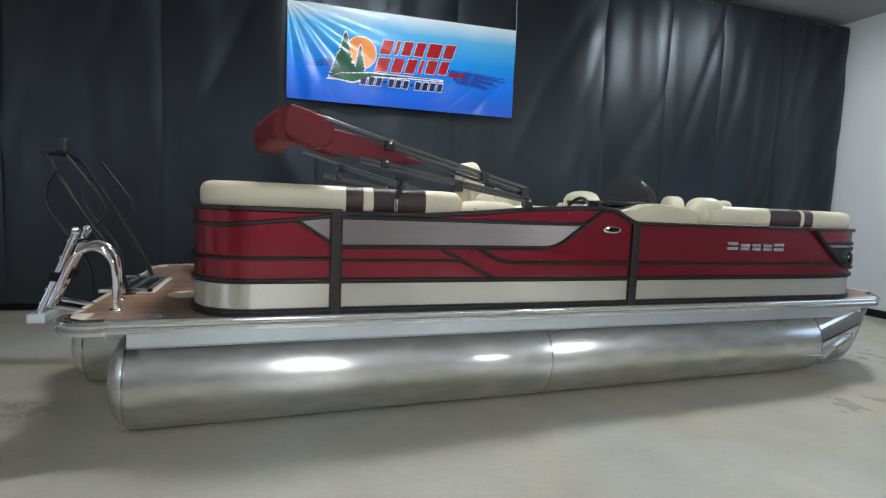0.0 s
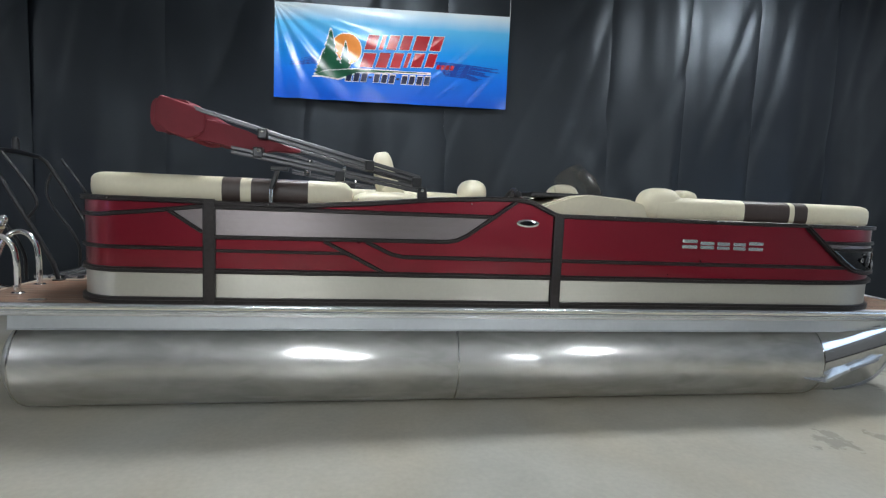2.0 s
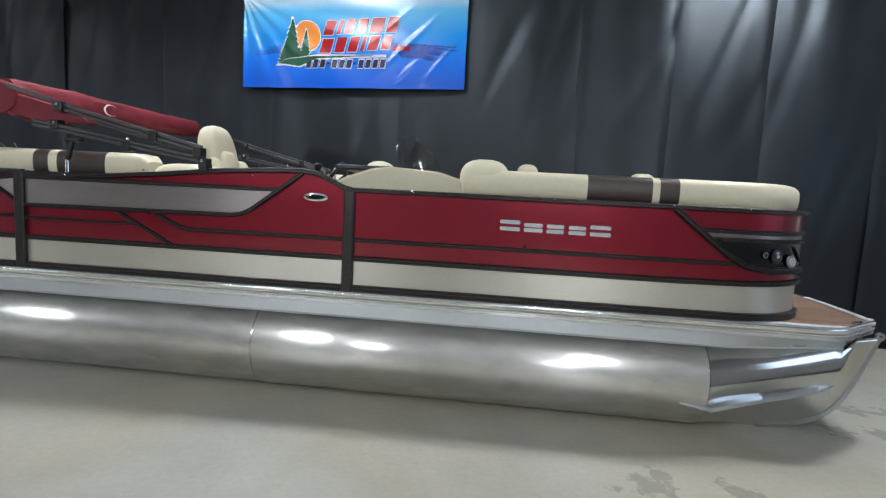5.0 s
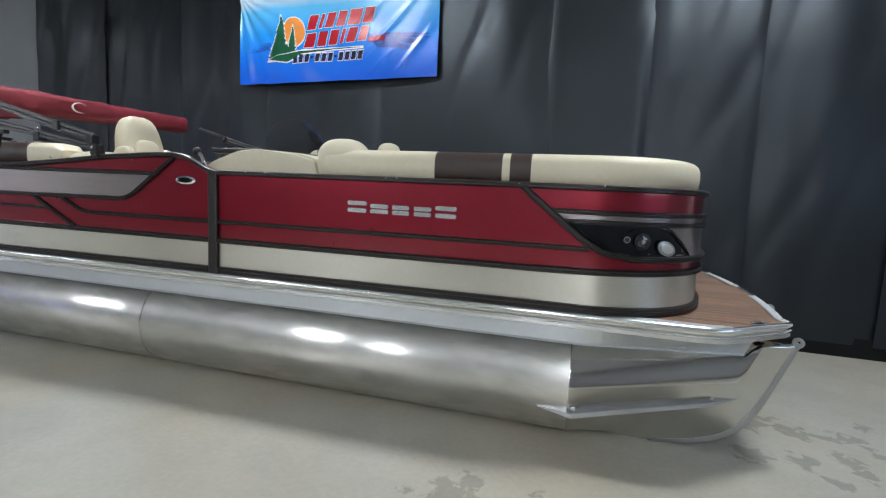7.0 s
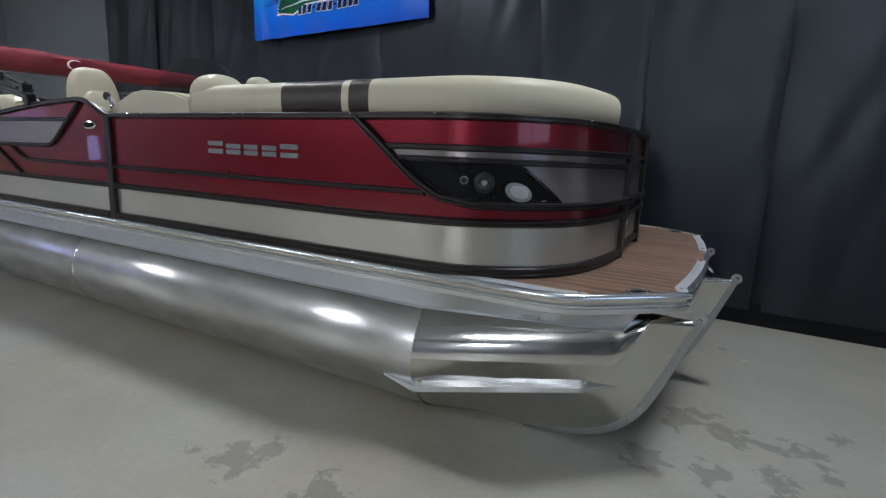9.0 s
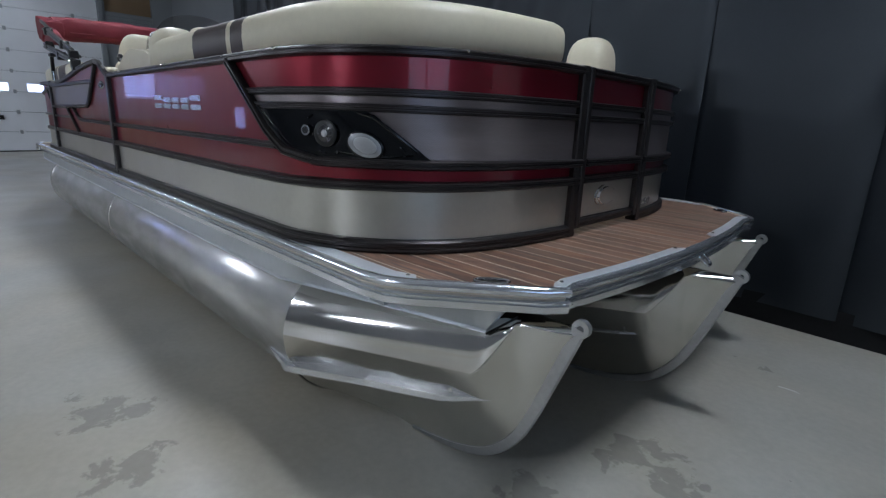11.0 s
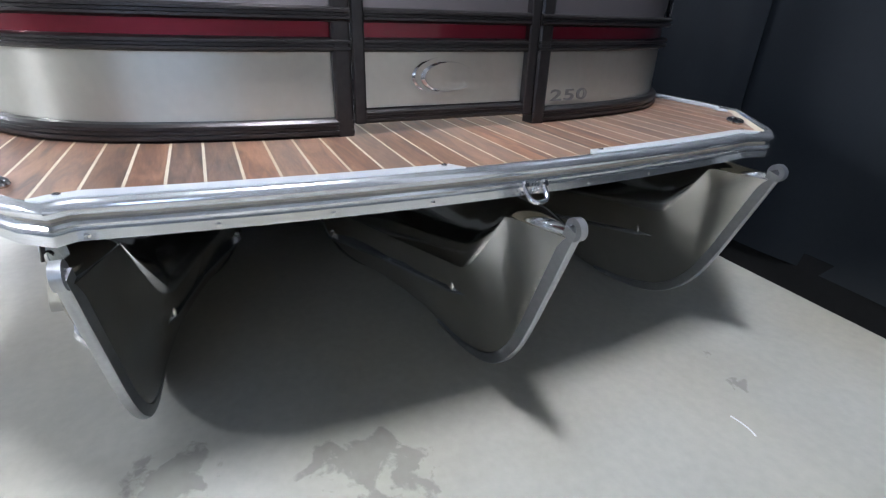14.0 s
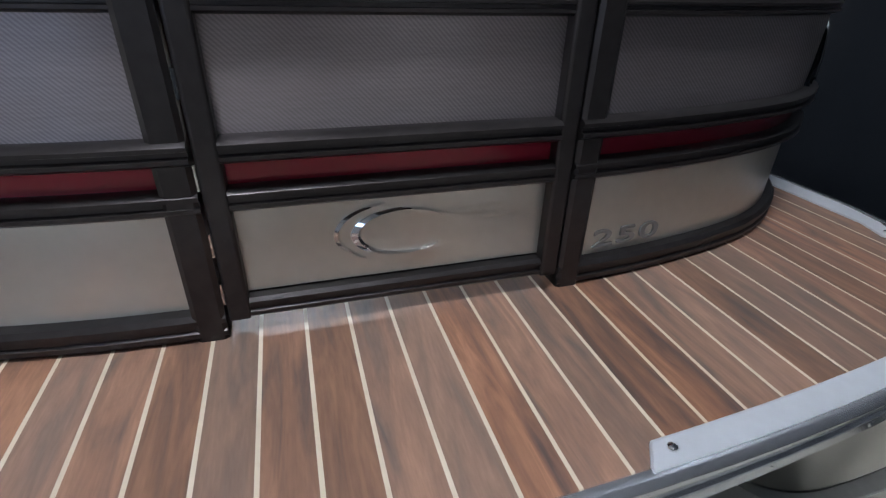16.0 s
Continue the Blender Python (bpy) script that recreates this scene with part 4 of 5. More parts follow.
    part("chrome_accent", loft([[skin(s, z + w, o, far) for o, w in ((0.017, -0.003), (0.021, 0), (0.017, 0.003))] for s, z in ((2.86, 1.175), (2.96, 1.162), (3.08, 1.163), (3.13, 1.172))]), CHROME, lamp)
    # rivets along the top rail
    for s in (-3.0, -2.0, -1.4, -0.6, 0.35, 0.5, 1.35, 1.42, 2.15, 2.6, 3.3):
        z = 1.52 if s < -2.4 or s > 0 else 1.575
        if s in (-2.0,):
            z = 1.513
        x, y, nx, ny = along(s)
        part("rivet", disc(skin(s, z, 0.03, far), (nx, -ny if far else ny, 0), 0.006, 0.006, 8, dome=0.5), CHROME, boat)


fence(False)
fence(True)

# side marks on the near side: five pairs of bright bars and an oval badge
for k, (s0, s1) in enumerate(((1.085, 1.215), (1.24, 1.36), (1.385, 1.495), (1.525, 1.635), (1.66, 1.79))):
    z0, z1 = 1.302, 1.372 if k in (0, 4) else 1.36
    for za, zb in ((z0, z0 + 0.026), (z1 - 0.026, z1)):
        b = loft([[skin(q, z - (q - 1.08) * 0.008, o) for q, z in ((s0, za), (s1, za), (s1, zb), (s0, zb))] for o in (0.0, 0.01)])
        bmesh.ops.bevel(b, geom=b.edges[:], offset=0.004, segments=2, affect="EDGES")
        part("name_bar", b, TRIM, boat, "bright metal bar")
badge = part("oval_badge", disc((-0.165, SIDE, 1.45), (0, -1, 0), 0.085, 0.01, 28, squash=0.36, dome=0.3), CHROME, boat, "chrome oval badge", smooth=True)
part("badge_field", disc((-0.165, SIDE - 0.0105, 1.45), (0, -1, 0), 0.066, 0.005, 28, squash=0.26), GLOSSBLACK, badge, smooth=True)

# bow gate between the two front quarters
Y0, Y1 = skin(GATE, 1)[1] + 0.005, skin(GATES[True], 1, far=True)[1] - 0.005
gate = part("bow_gate", box(BOW_X - 0.02, BOW_X - 0.006, Y0, Y1, 0.86, 1.5), BRONZE, boat, "closed bow gate")
for z0, z1, m, lab in ((0.89, AF, IVORY, "ivory panel"), (AF, E1, RED, "red strip"), (E1, F1, TAUPE, "taupe woven panel"), (F1, G1, TAUPE, "taupe strip"), (G1, 1.5, RED, "red panel")):
    part("gate_panel", box(BOW_X - 0.006, BOW_X, Y0 + 0.03, Y1 - 0.03, z0, z1), m, gate, lab)
for y0 in (Y0, Y1 - 0.035):
    part("gate_stile", box(BOW_X - 0.03, BOW_X + 0.026, y0, y0 + 0.035, 0.848, 1.53, 0.006), BRONZE, gate)


def cross_rail(y0, y1, z, high, deep, parent):
    return part("gate_rail", loft([[(BOW_X + o * deep, y, z + v * high / 2) for o, v in RIB] for y in (y0, y1)]), BRONZE, parent, smooth=True)


for z, h, d in ((0.867, 0.04, 0.022), (AF, 0.038, 0.028), (E1, 0.038, 0.034), (F1, 0.028, 0.022), (G1, 0.028, 0.022), (1.512, 0.036, 0.03)):
    cross_rail(Y0 + 0.034, Y1 - 0.034, z, h, d, gate)
for z in (0.9, 0.99, 1.1, 1.23, 1.36, 1.45):
    part("hinge", pipe([(BOW_X + 0.016, Y0 - 0.004, z - 0.02), (BOW_X + 0.016, Y0 - 0.004, z + 0.02)], 0.0045, 8), CHROME, gate)


def crescent(cy, cz, r0, r1, shift, a0, a1, x, squash):
    """A raised crescent: a slim stroke with a ridge, thickest at its back."""
    rings = []
    for a in np.linspace(a0, a1, 36):
        c, d = math.cos(a), math.sin(a) * squash
        wide = max(0.15, min(1.0, (a - a0) * 3, (a1 - a) * 3))
        inner = r0 + (r1 - r0) * wide
        oy, oz, iy, iz = cy + r0 * c, cz + r0 * d, cy + shift * wide + inner * c, cz + inner * d
        my, mz = 0.3 * oy + 0.7 * iy, 0.3 * oz + 0.7 * iz
        rings.append([(x, oy, oz), (x + 0.003, oy, oz), (x + 0.008, my, mz), (x + 0.003, iy, iz), (x, iy, iz)])
    return loft(rings)


part("crescent_emblem", crescent(-0.027, 0.972, 0.087, 0.079, 0.009, 0.55, 5.6, BOW_X, 0.52), CHROME, gate, "chrome crescent emblem")
part("crescent_emblem", crescent(-0.042, 0.975, 0.1, 0.097, 0.007, 1.7, 4.2, BOW_X, 0.54), CHROME, gate, "chrome crescent emblem")

# number on the front panel
cu = bpy.data.curves.new("number", "FONT")
cu.body, cu.size, cu.extrude, cu.align_x, cu.offset = "250", 0.062, 0.002, "LEFT", 0.0008
cu.space_character = 1.1
tmp = new("number_source", cu)
me = bpy.data.meshes.new_from_object(tmp)
bpy.data.objects.remove(tmp)
num = new("number", me)
me.materials.append(NUMBERGREY)
num.parent = boat
num["label"] = "grey model number 250"
for v in me.vertices:
    run, rise, depth = 0.367 + v.co.x * 1.74, 0.884 + v.co.y * 0.86, v.co.z
    v.co = skin(S_BOW_END - (run - (2 * KEEL - Y_BOW_END)), rise, 0.002 + depth, True)

# ---- deck ----
FRONT = 3.695


def outline():
    """The deck's edge from the near stern corner round the bow to the far stern corner."""
    near = [(-3.98, -1.16), (-3.95, -1.28), (-3.86, -1.355), (-3.7, -1.375), (3.12, -1.375), (3.22, -1.358), (3.295, -1.315), (3.55, -1.1), (3.605, -1.055), (3.645, -1.0)]
    front = [(FRONT - 0.075 * ((y - KEEL) / 0.98) ** 2, y) for y in np.linspace(KEEL - 0.93, KEEL + 0.93, 17)]
    far = [(x, 2 * KEEL - y + (0.05 if x > 3.25 else 0.0)) for x, y in near[::-1]]
    return [(float(x), float(y)) for x, y in near + front + far]


OUT = outline()


def deck_front(y):
    """How far forward the deck reaches at y."""
    y = min(y, 2 * KEEL - y)
    pts = [p for p in OUT if p[1] <= KEEL + 0.01]
    best = 3.2
    for (xa, ya), (xb, yb) in zip(pts, pts[1:]):
        if xa > 3.1 and min(ya, yb) <= y <= max(ya, yb) and abs(yb - ya) > 1e-6:
            best = xa + (xb - xa) * (y - ya) / (yb - ya)
    return best


deck_bm = bmesh.new()
lo = [deck_bm.verts.new((x, y, DECK - 0.05)) for x, y in OUT]
hi = [deck_bm.verts.new((x, y, DECK + 0.0008)) for x, y in OUT]
deck_bm.faces.new(lo[::-1])
deck_bm.faces.new(hi)
for i in range(len(OUT)):
    j = (i + 1) % len(OUT)
    deck_bm.faces.new((lo[i], lo[j], hi[j], hi[i]))
deck = part("deck", deck_bm, CAULK, boat, "deck sheet with pale caulk lines")

# dark sheet added below the deck: its colour deepens the shade there
inner = [(KEEL + (y - KEEL) * 0.975, 0.975 * x) for x, y in OUT]
part("deck_underside", loft([[(x, y, z) for y, x in inner] for z in (DECK - 0.058, DECK - 0.0505)]), UNDERDARK, boat, "dark sheet deepening the shade under the deck")
edge_path = [(x, y, DECK) for x, y in OUT]
RUB = [(-0.02, -0.01), (-0.008, 0.004), (-0.004, 0.009), (0.006, 0.009), (0.013, 0.004), (0.018, -0.006), (0.018, -0.013), (0.012, -0.021), (0.0, -0.023), (-0.007, -0.027), (0.0, -0.031), (0.012, -0.033),
       (0.016, -0.039), (0.012, -0.045), (0.003, -0.047), (0.003, -0.051), (0.012, -0.053), (0.012, -0.074), (0.0, -0.077), (-0.02, -0.06)]
part("rub_rail", sweep(edge_path, RUB), TRIM, boat, "bright ribbed aluminium rub rail", smooth=True)
for far in (False, True):
    rows = []
    crown = [(2.55, -1.362), (3.14, -1.362), (3.25, -1.32), (3.485, -1.06)]
    for x in [-3.62, -1.5, 0.5, 2.4] + list(np.linspace(2.55, 3.485, 24)):
        u = max(0.0, (x - 2.55) / 0.935)
        ty = -1.362
        for (xa, ya), (xb, yb) in zip(crown, crown[1:]):
            if xa <= x <= xb + 1e-6:
                ty = ya + (yb - ya) * (x - xa) / (xb - xa)
        bx, by, bz = x - 0.065 * u, -1.374 + 0.277 * u, 0.643 - 0.02 * u
        deep = 0.17 - 0.13 * u
        ring = [(x, ty, 0.735), (bx, by + 0.004, bz + 0.011), (bx, by, bz + 0.008), (bx, by - 0.003, bz + 0.003), (bx, by, bz), (bx, by + 0.04, bz + 0.004),
                (bx, by + deep + 0.01, bz + 0.024), (bx, by + deep + 0.01, bz + 0.029), (bx, by + 0.03, bz + 0.016), (x, ty + 0.026, 0.735)]
        rows.append([(px, 2 * KEEL - py, pz) for px, py, pz in ring[::-1]] if far else ring)
    skirt = loft(rows)
    part("side_skirt", skirt, SKIRT, boat, "satin aluminium side skirt", smooth=True)
    part("edge_seal", bar(turned([(3.424, -1.097, 0.622), (3.518, -1.06, 0.7)], far), 0.009, 0.007), BLACK, boat, "black rubber edge strip")
    corner = []
    for a in np.linspace(-0.35, 1.75, 14):
        c = (-3.80, -1.2)
        corner.append((c[0] - 0.2 * math.sin(a), c[1] - 0.185 * math.cos(a), DECK))
    corner = turned(corner[::-1], far)
    part("corner_casting", sweep(corner, [(-0.05, 0.008), (-0.01, 0.014), (0.02, 0.004), (0.03, -0.015), (0.02, -0.035), (0.032, -0.055), (0.022, -0.08), (-0.02, -0.09), (-0.05, -0.06)]), CHROME, boat,
         "polished cast stern corner", smooth=True)

# wide trim plates on the bow edge, cut off slantwise at their ends
for ya, yb in ((-1.03, -0.182), (0.196, 0.93)):
    rings = []
    for y in [ya, ya + 0.026] + list(np.linspace(ya + 0.08, yb - 0.08, 12)) + [yb - 0.026, yb]:
        x = deck_front(y)
        w = 0.04 if ya + 0.02 < y < yb - 0.02 else 0.004
        rings.append([(x - w, y, DECK + 0.003), (x - w, y, DECK + 0.0095), (x - w + 0.004, y, DECK + 0.0115), (x + 0.004, y, DECK + 0.0115), (x + 0.004, y, DECK + 0.003)])
    part("trim_plate", loft(rings), MATTRIM, boat, "pale aluminium trim plate")
    for y in (ya + 0.045, yb - 0.045):
        part("screw", disc((deck_front(y) - 0.02, y, DECK + 0.0115), (0, 0, 1), 0.0075, 0.004, 10, dome=0.5), CHROME, boat)
for y in np.linspace(-0.95, 0.87, 9):
    part("bolt", disc((deck_front(y) + 0.005, y, DECK - 0.064), (1, 0, 0), 0.008, 0.006, 10, dome=0.4), CHROME, boat)
for x in np.linspace(-3.4, 3.0, 9):
    part("bolt", disc((x, -1.375 - 0.005, DECK - 0.064), (0, -1, 0), 0.006, 0.005, 8, dome=0.4), MATTRIM, boat)

# wide plates along both sides, where the fence leaves the edge
for far in (False, True):
    pts = [(2.5, -1.366), (3.12, -1.366), (3.215, -1.348), (3.3, -1.298), (3.27, -1.275), (3.2, -1.3), (2.5, -1.3)]
    if far:
        pts = [(x, 2 * KEEL - y) for x, y in pts[::-1]]
    plate = loft([[(x, y, z) for x, y in pts] for z in (DECK + 0.0022, DECK + 0.0075)])
    part("trim_plate", plate, MATTRIM, boat, "pale aluminium trim plate")
    part("screw", disc((3.262, 2 * KEEL + 1.3 if far else -1.3, DECK + 0.0075), (0, 0, 1), 0.0075, 0.004, 10, dome=0.5), CHROME, boat)

# bow handle and the pop-up cleats
yh = 0.006
xh = deck_front(yh)
part("bow_handle", pipe([(xh + 0.012, yh - 0.029, DECK - 0.05), (xh + 0.045, yh - 0.026, DECK - 0.08), (xh + 0.05, yh, DECK - 0.085), (xh + 0.045, yh + 0.026, DECK - 0.08),
                         (xh + 0.012, yh + 0.029, DECK - 0.05)], 0.0065, 10, smooth_steps=2), CHROME, boat, "chrome bow handle", smooth=True)
for dy in (-0.029, 0.029):
    part("handle_foot", disc((xh + 0.012, yh + dy, DECK - 0.05), (1, 0, 0), 0.014, 0.006, 12, dome=0.4), CHROME, boat)
for x, y, turn in ((3.46, -1.13, 0.75), (3.46, 2 * KEEL + 1.13, -0.75), (-3.5, -1.27, 0), (-3.5, 2 * KEEL + 1.27, 0)):
    oval = [(x + 0.055 * math.cos(a) * math.cos(turn) - 0.024 * math.sin(a) * math.sin(turn), y + 0.055 * math.cos(a) * math.sin(turn) + 0.024 * math.sin(a) * math.cos(turn)) for a in np.linspace(0, 2 * math.pi, 25)]
    cleat = part("cleat", loft([[(px, py, z) for px, py in oval[:-1]] for z in (DECK + 0.001, DECK + 0.006)]), GLOSSBLACK, boat, "flush pop-up cleat")
    part("cleat_ring", pipe([(px, py, DECK + 0.0065) for px, py in oval], 0.0045, 6), CHROME, cleat, smooth=True)
part("deck_plate", disc((-3.42, -0.52, DECK + 0.001), (0, 0, 1), 0.13, 0.006, 28), CREAM, boat, "cream round deck plate", smooth=True)

# cross members between deck and tubes
for x in np.linspace(-3.5, 3.05, 12):
    part("cross_member", box(x - 0.04, x + 0.04, KEEL - 1.22, KEEL + 1.22, 0.66, DECK - 0.052), STEEL, boat)

# ---- the three tubes ----
R = 0.34


STEM = [(-0.74, 0.0), (-0.62, 0.012), (-0.48, 0.036), (-0.36, 0.078), (-0.27, 0.14), (-0.195, 0.23), (-0.14, 0.34), (-0.085, 0.48), (-0.035, 0.61), (-0.002, 0.7)]


def eased(points, steps=5):
    """The same run of points with a smooth curve laid through them."""
    pts, out = [Vector(p) for p in points], []
    for k in range(len(pts) - 1):
        p0, p1, p2, p3 = pts[max(k - 1, 0)], pts[k], pts[k + 1], pts[min(k + 2, len(pts) - 1)]
        for q in range(steps):
            u = q / steps
            out.append(tuple(0.5 * (2 * p1 + (p2 - p0) * u + (2 * p0 - 5 * p1 + 4 * p2 - p3) * u ** 2 + (3 * p1 - p0 - 3 * p2 + p3) * u ** 3)))
    return out + [tuple(pts[-1])]


STEM = eased(STEM)


def stem_z(d):
    """Height of the stem's fore edge at d behind the tip."""
    if d <= STEM[0][0]:
        return 0.0
    for (xa, za), (xb, zb) in zip(STEM, STEM[1:]):
        if d <= xb:
            return za + (zb - za) * (d - xa) / (xb - xa)
    return STEM[-1][1]


LIP_END = 0.74


def nose_form(x, tip, weld):
    """Half widths of the rolled top and of the plate under it, lip height, keel and top of the nose at x. The rolled top runs out towards the tip."""
    f = min(1.0, max(0.0, (x - weld) / (tip - 0.01 - weld)))
    plate = R * (1 - f ** 1.12) + 0.009
    rolled = R * (1 - 0.87 * f) + 0.009
    top = 2 * R + 0.02 * f
    low = min(stem_z(x - tip), top - 0.015)
    lip = 0.37 + 0.14 * f
    if f > LIP_END:
        q = min(1.0, (f - LIP_END) / 0.1)
        lip += (top - 0.02 - lip) * q ** 1.2
        rolled += (plate - rolled) * q * q * (3 - 2 * q)
    plate = min(plate, rolled - 0.014 * min(1.0, f * 8) * (1 - f))
    return f, rolled, plate, min(max(lip, low + 0.006), top - 0.006), low, top


def nose_rings(tip, weld, y):
    """Rings of the rolled top and of the two flat side plates."""
    top_rings, near, off = [], [], []
    for i in range(61):
        x = weld + (tip - 0.004 - weld) * (i / 60)
        f, rolled, plate, zc, low, top = nose_form(x, tip, weld)
        g = min(1.0, f * 2.4)
        a0 = radians(5)
        ring = [(x, y + plate - 0.002, zc - 0.002)]
        for k in range(25):
            a = a0 + (math.pi - 2 * a0) * k / 24
            c, s = math.cos(a) / math.cos(a0), (math.sin(a) - math.sin(a0)) / (1 - math.sin(a0))
            ring.append((x, y + rolled * c, zc + (top - zc) * s))
        top_rings.append(ring + [(x, y - plate + 0.002, zc - 0.002)])
        for side, store in ((-1, near), (1, off)):
            line = []
            for k in range(11):
                a = k / 10
                round_w = plate * math.sqrt(max(0.0, 1 - (a * 0.9995) ** 2))
                flat_w = plate * (1 - a) + 0.05 * plate * math.sin(math.pi * a)
                w = round_w * (1 - g) + flat_w * g
                line.append((x, y + side * max(w, 0.004), zc - (zc - low) * a))
            store.append(line)
    return top_rings, near, off


def sheet(rows):
    b = bmesh.new()
    grid = [[b.verts.new(p) for p in row] for row in rows]
    for a, c in zip(grid, grid[1:]):
        for p, q, r, s in zip(a, a[1:], c[1:], c):
            b.faces.new((p, q, r, s))
    return b


def pontoon(y, aft, weld, tip, label):
    tube = part("pontoon_tube", loft([[(x, y + r * math.cos(2 * math.pi * k / 64), R + r * math.sin(2 * math.pi * k / 64)) for k in range(64)]
                                      for x, r in ((aft - 0.115, 0.03), (aft - 0.112, 0.12), (aft - 0.095, 0.2), (aft - 0.06, 0.27), (aft, R - 0.004), (aft + 0.02, R), (weld, R))], caps=True), TUBE, boat, label, smooth=True)
    for x in (aft + 0.02, aft + 3.05, weld):
        part("weld_ring", loft([[(x + d, y + r * math.cos(2 * math.pi * k / 64), R + r * math.sin(2 * math.pi * k / 64)) for k in range(64)]
                                for d, r in ((-0.009, R - 0.002), (-0.004, R + 0.003), (0.004, R + 0.003), (0.009, R - 0.002))], caps=False), NOSE, tube, smooth=True)
    # nose: rolled top over two flat plates
    top_rings, near, off = nose_rings(tip, weld, y)
    shell = part("nose_cone", sheet(top_rings), NOSETOP, boat, "rolled aluminium top of the pointed nose cone", smooth=True)
    for rows in (near, off):
        part("side_plate", sheet(rows), NOSE, shell, "flat aluminium side plate", smooth=True)
    # stem strip with the towing eye on its top
    b = bmesh.new()
    rows = []
    prof = [(tip + d, z) for d, z in STEM]
    for k, (xo, zo) in enumerate(prof):
        a, c = prof[max(0, k - 1)], prof[min(len(prof) - 1, k + 1)]
        t = Vector((c[0] - a[0], c[1] - a[1])).normalized()
        wide = 0.012 + 0.02 * min(1.0, k / 12)
        xi, zi = xo - t.y * wide, zo + t.x * wide
        w = 0.011
        rows.append([b.verts.new(p) for p in ((xo + t.y * 0.004, y - w * 0.5, zo - t.x * 0.004), (xo + t.y * 0.004, y + w * 0.5, zo - t.x * 0.004), (xo, y + w, zo), (xi, y + w + 0.006, zi), (xi, y - w - 0.006, zi), (xo, y - w, zo))])
    for a, c in zip(rows, rows[1:]):
        for i in range(6):
            b.faces.new((a[i], a[(i + 1) % 6], c[(i + 1) % 6], c[i]))
    b.faces.new(rows[0][::-1])
    b.faces.new(rows[-1])
    part("stem_strip", b, STEMALU, shell, "pale stem strip", smooth=True)
    eye = bmesh.new()
    for r0, r1 in ((0.029, 0.012),):
        ring = []
        for k in range(20):
            a = 2 * math.pi * k / 20
            for rr, yy in ((r0, -0.01), (r0, 0.01), (r1, 0.01), (r1, -0.01)):
                ring.append(eye.verts.new((tip - 0.014 + rr * math.cos(a), y + yy, 0.706 + rr * math.sin(a))))
        for k in range(20):
            for q in range(4):
                i0, i1 = 4 * k, 4 * ((k + 1) % 20)
                eye.faces.new((ring[i0 + q], ring[i0 + (q + 1) % 4], ring[i1 + (q + 1) % 4], ring[i1 + q]))
    part("towing_eye", eye, STEMALU, shell, "round towing eye", smooth=True)
    # spray rails on both flanks
    for sgn in (-1, 1):
        slim = 1.0 if (y - KEEL) * sgn > 0.5 else 0.4
        st, studs = [], []
        for x, zz, out, h in ((weld - 0.17, 0.24, 0.004, 0.012), (weld + 0.02, 0.225, 0.046, 0.044), (weld + 0.4, 0.268, 0.046, 0.042), (tip - 0.45, 0.335, 0.042, 0.036), (tip - 0.27, 0.37, 0.002, 0.008)):
            out, h = out * slim, h * slim
            f, rolled, half, zc, low, top = nose_form(x, tip, weld)
            g = min(1.0, f * 2.4)
            a = min(1.0, max(0.0, (zc - zz) / max(0.01, zc - low)))
            wall = half * math.sqrt(1 - a * a) * (1 - g) + half * (1 - a) * g
            yy = y + sgn * wall
            st.append([(x, yy - sgn * 0.03, zz - h * 0.5), (x, yy + sgn * out, zz - h * 0.5), (x, yy + sgn * (out - h * 0.12), zz + h * 0.1), (x, yy - sgn * 0.012, zz + h * 0.62)])
            studs.append((x, yy, zz, out, h))
        rail_part = part("spray_rail", loft(st), TRIM, shell, "folded aluminium spray rail")
        for x, yy, zz, out, h in studs[1:4]:
            part("stud", box(x - 0.022, x + 0.022, yy - 0.012, yy + 0.012, zz + h * 0.35, zz + max(h * 0.75, 0.035), 0.004), NOSE, rail_part)
    # risers that carry the deck
    for x in np.linspace(aft + 0.5, weld - 0.1, 8):
        part("riser", box(x - 0.05, x + 0.05, y - 0.11, y + 0.11, 0.6, 0.664, 0.004), TRIM, tube)
    return tube


pontoon(KEEL - 0.955, -3.68, 2.5, 3.72, "brushed aluminium outer tube")
pontoon(KEEL + 0.064, -4.2, 2.62, 3.882, "brushed aluminium centre tube")
pontoon(KEEL + 0.995, -3.68, 2.5, 3.738, "brushed aluminium outer tube")

# ---- seats, helm and canopy ----


def cushion_profile(depth=0.27, low=1.5, high=1.69):
    pts = []
    zc, hz, oc, ho = (low + high) / 2, (high - low) / 2, -depth / 2, depth / 2
    for k in range(20):
        a = 2 * math.pi * k / 20
        c, s = math.cos(a), math.sin(a)
        pts.append((oc + ho * math.copysign(abs(c) ** 0.55, c), zc + hz * math.copysign(abs(s) ** 0.6, s)))
    return pts


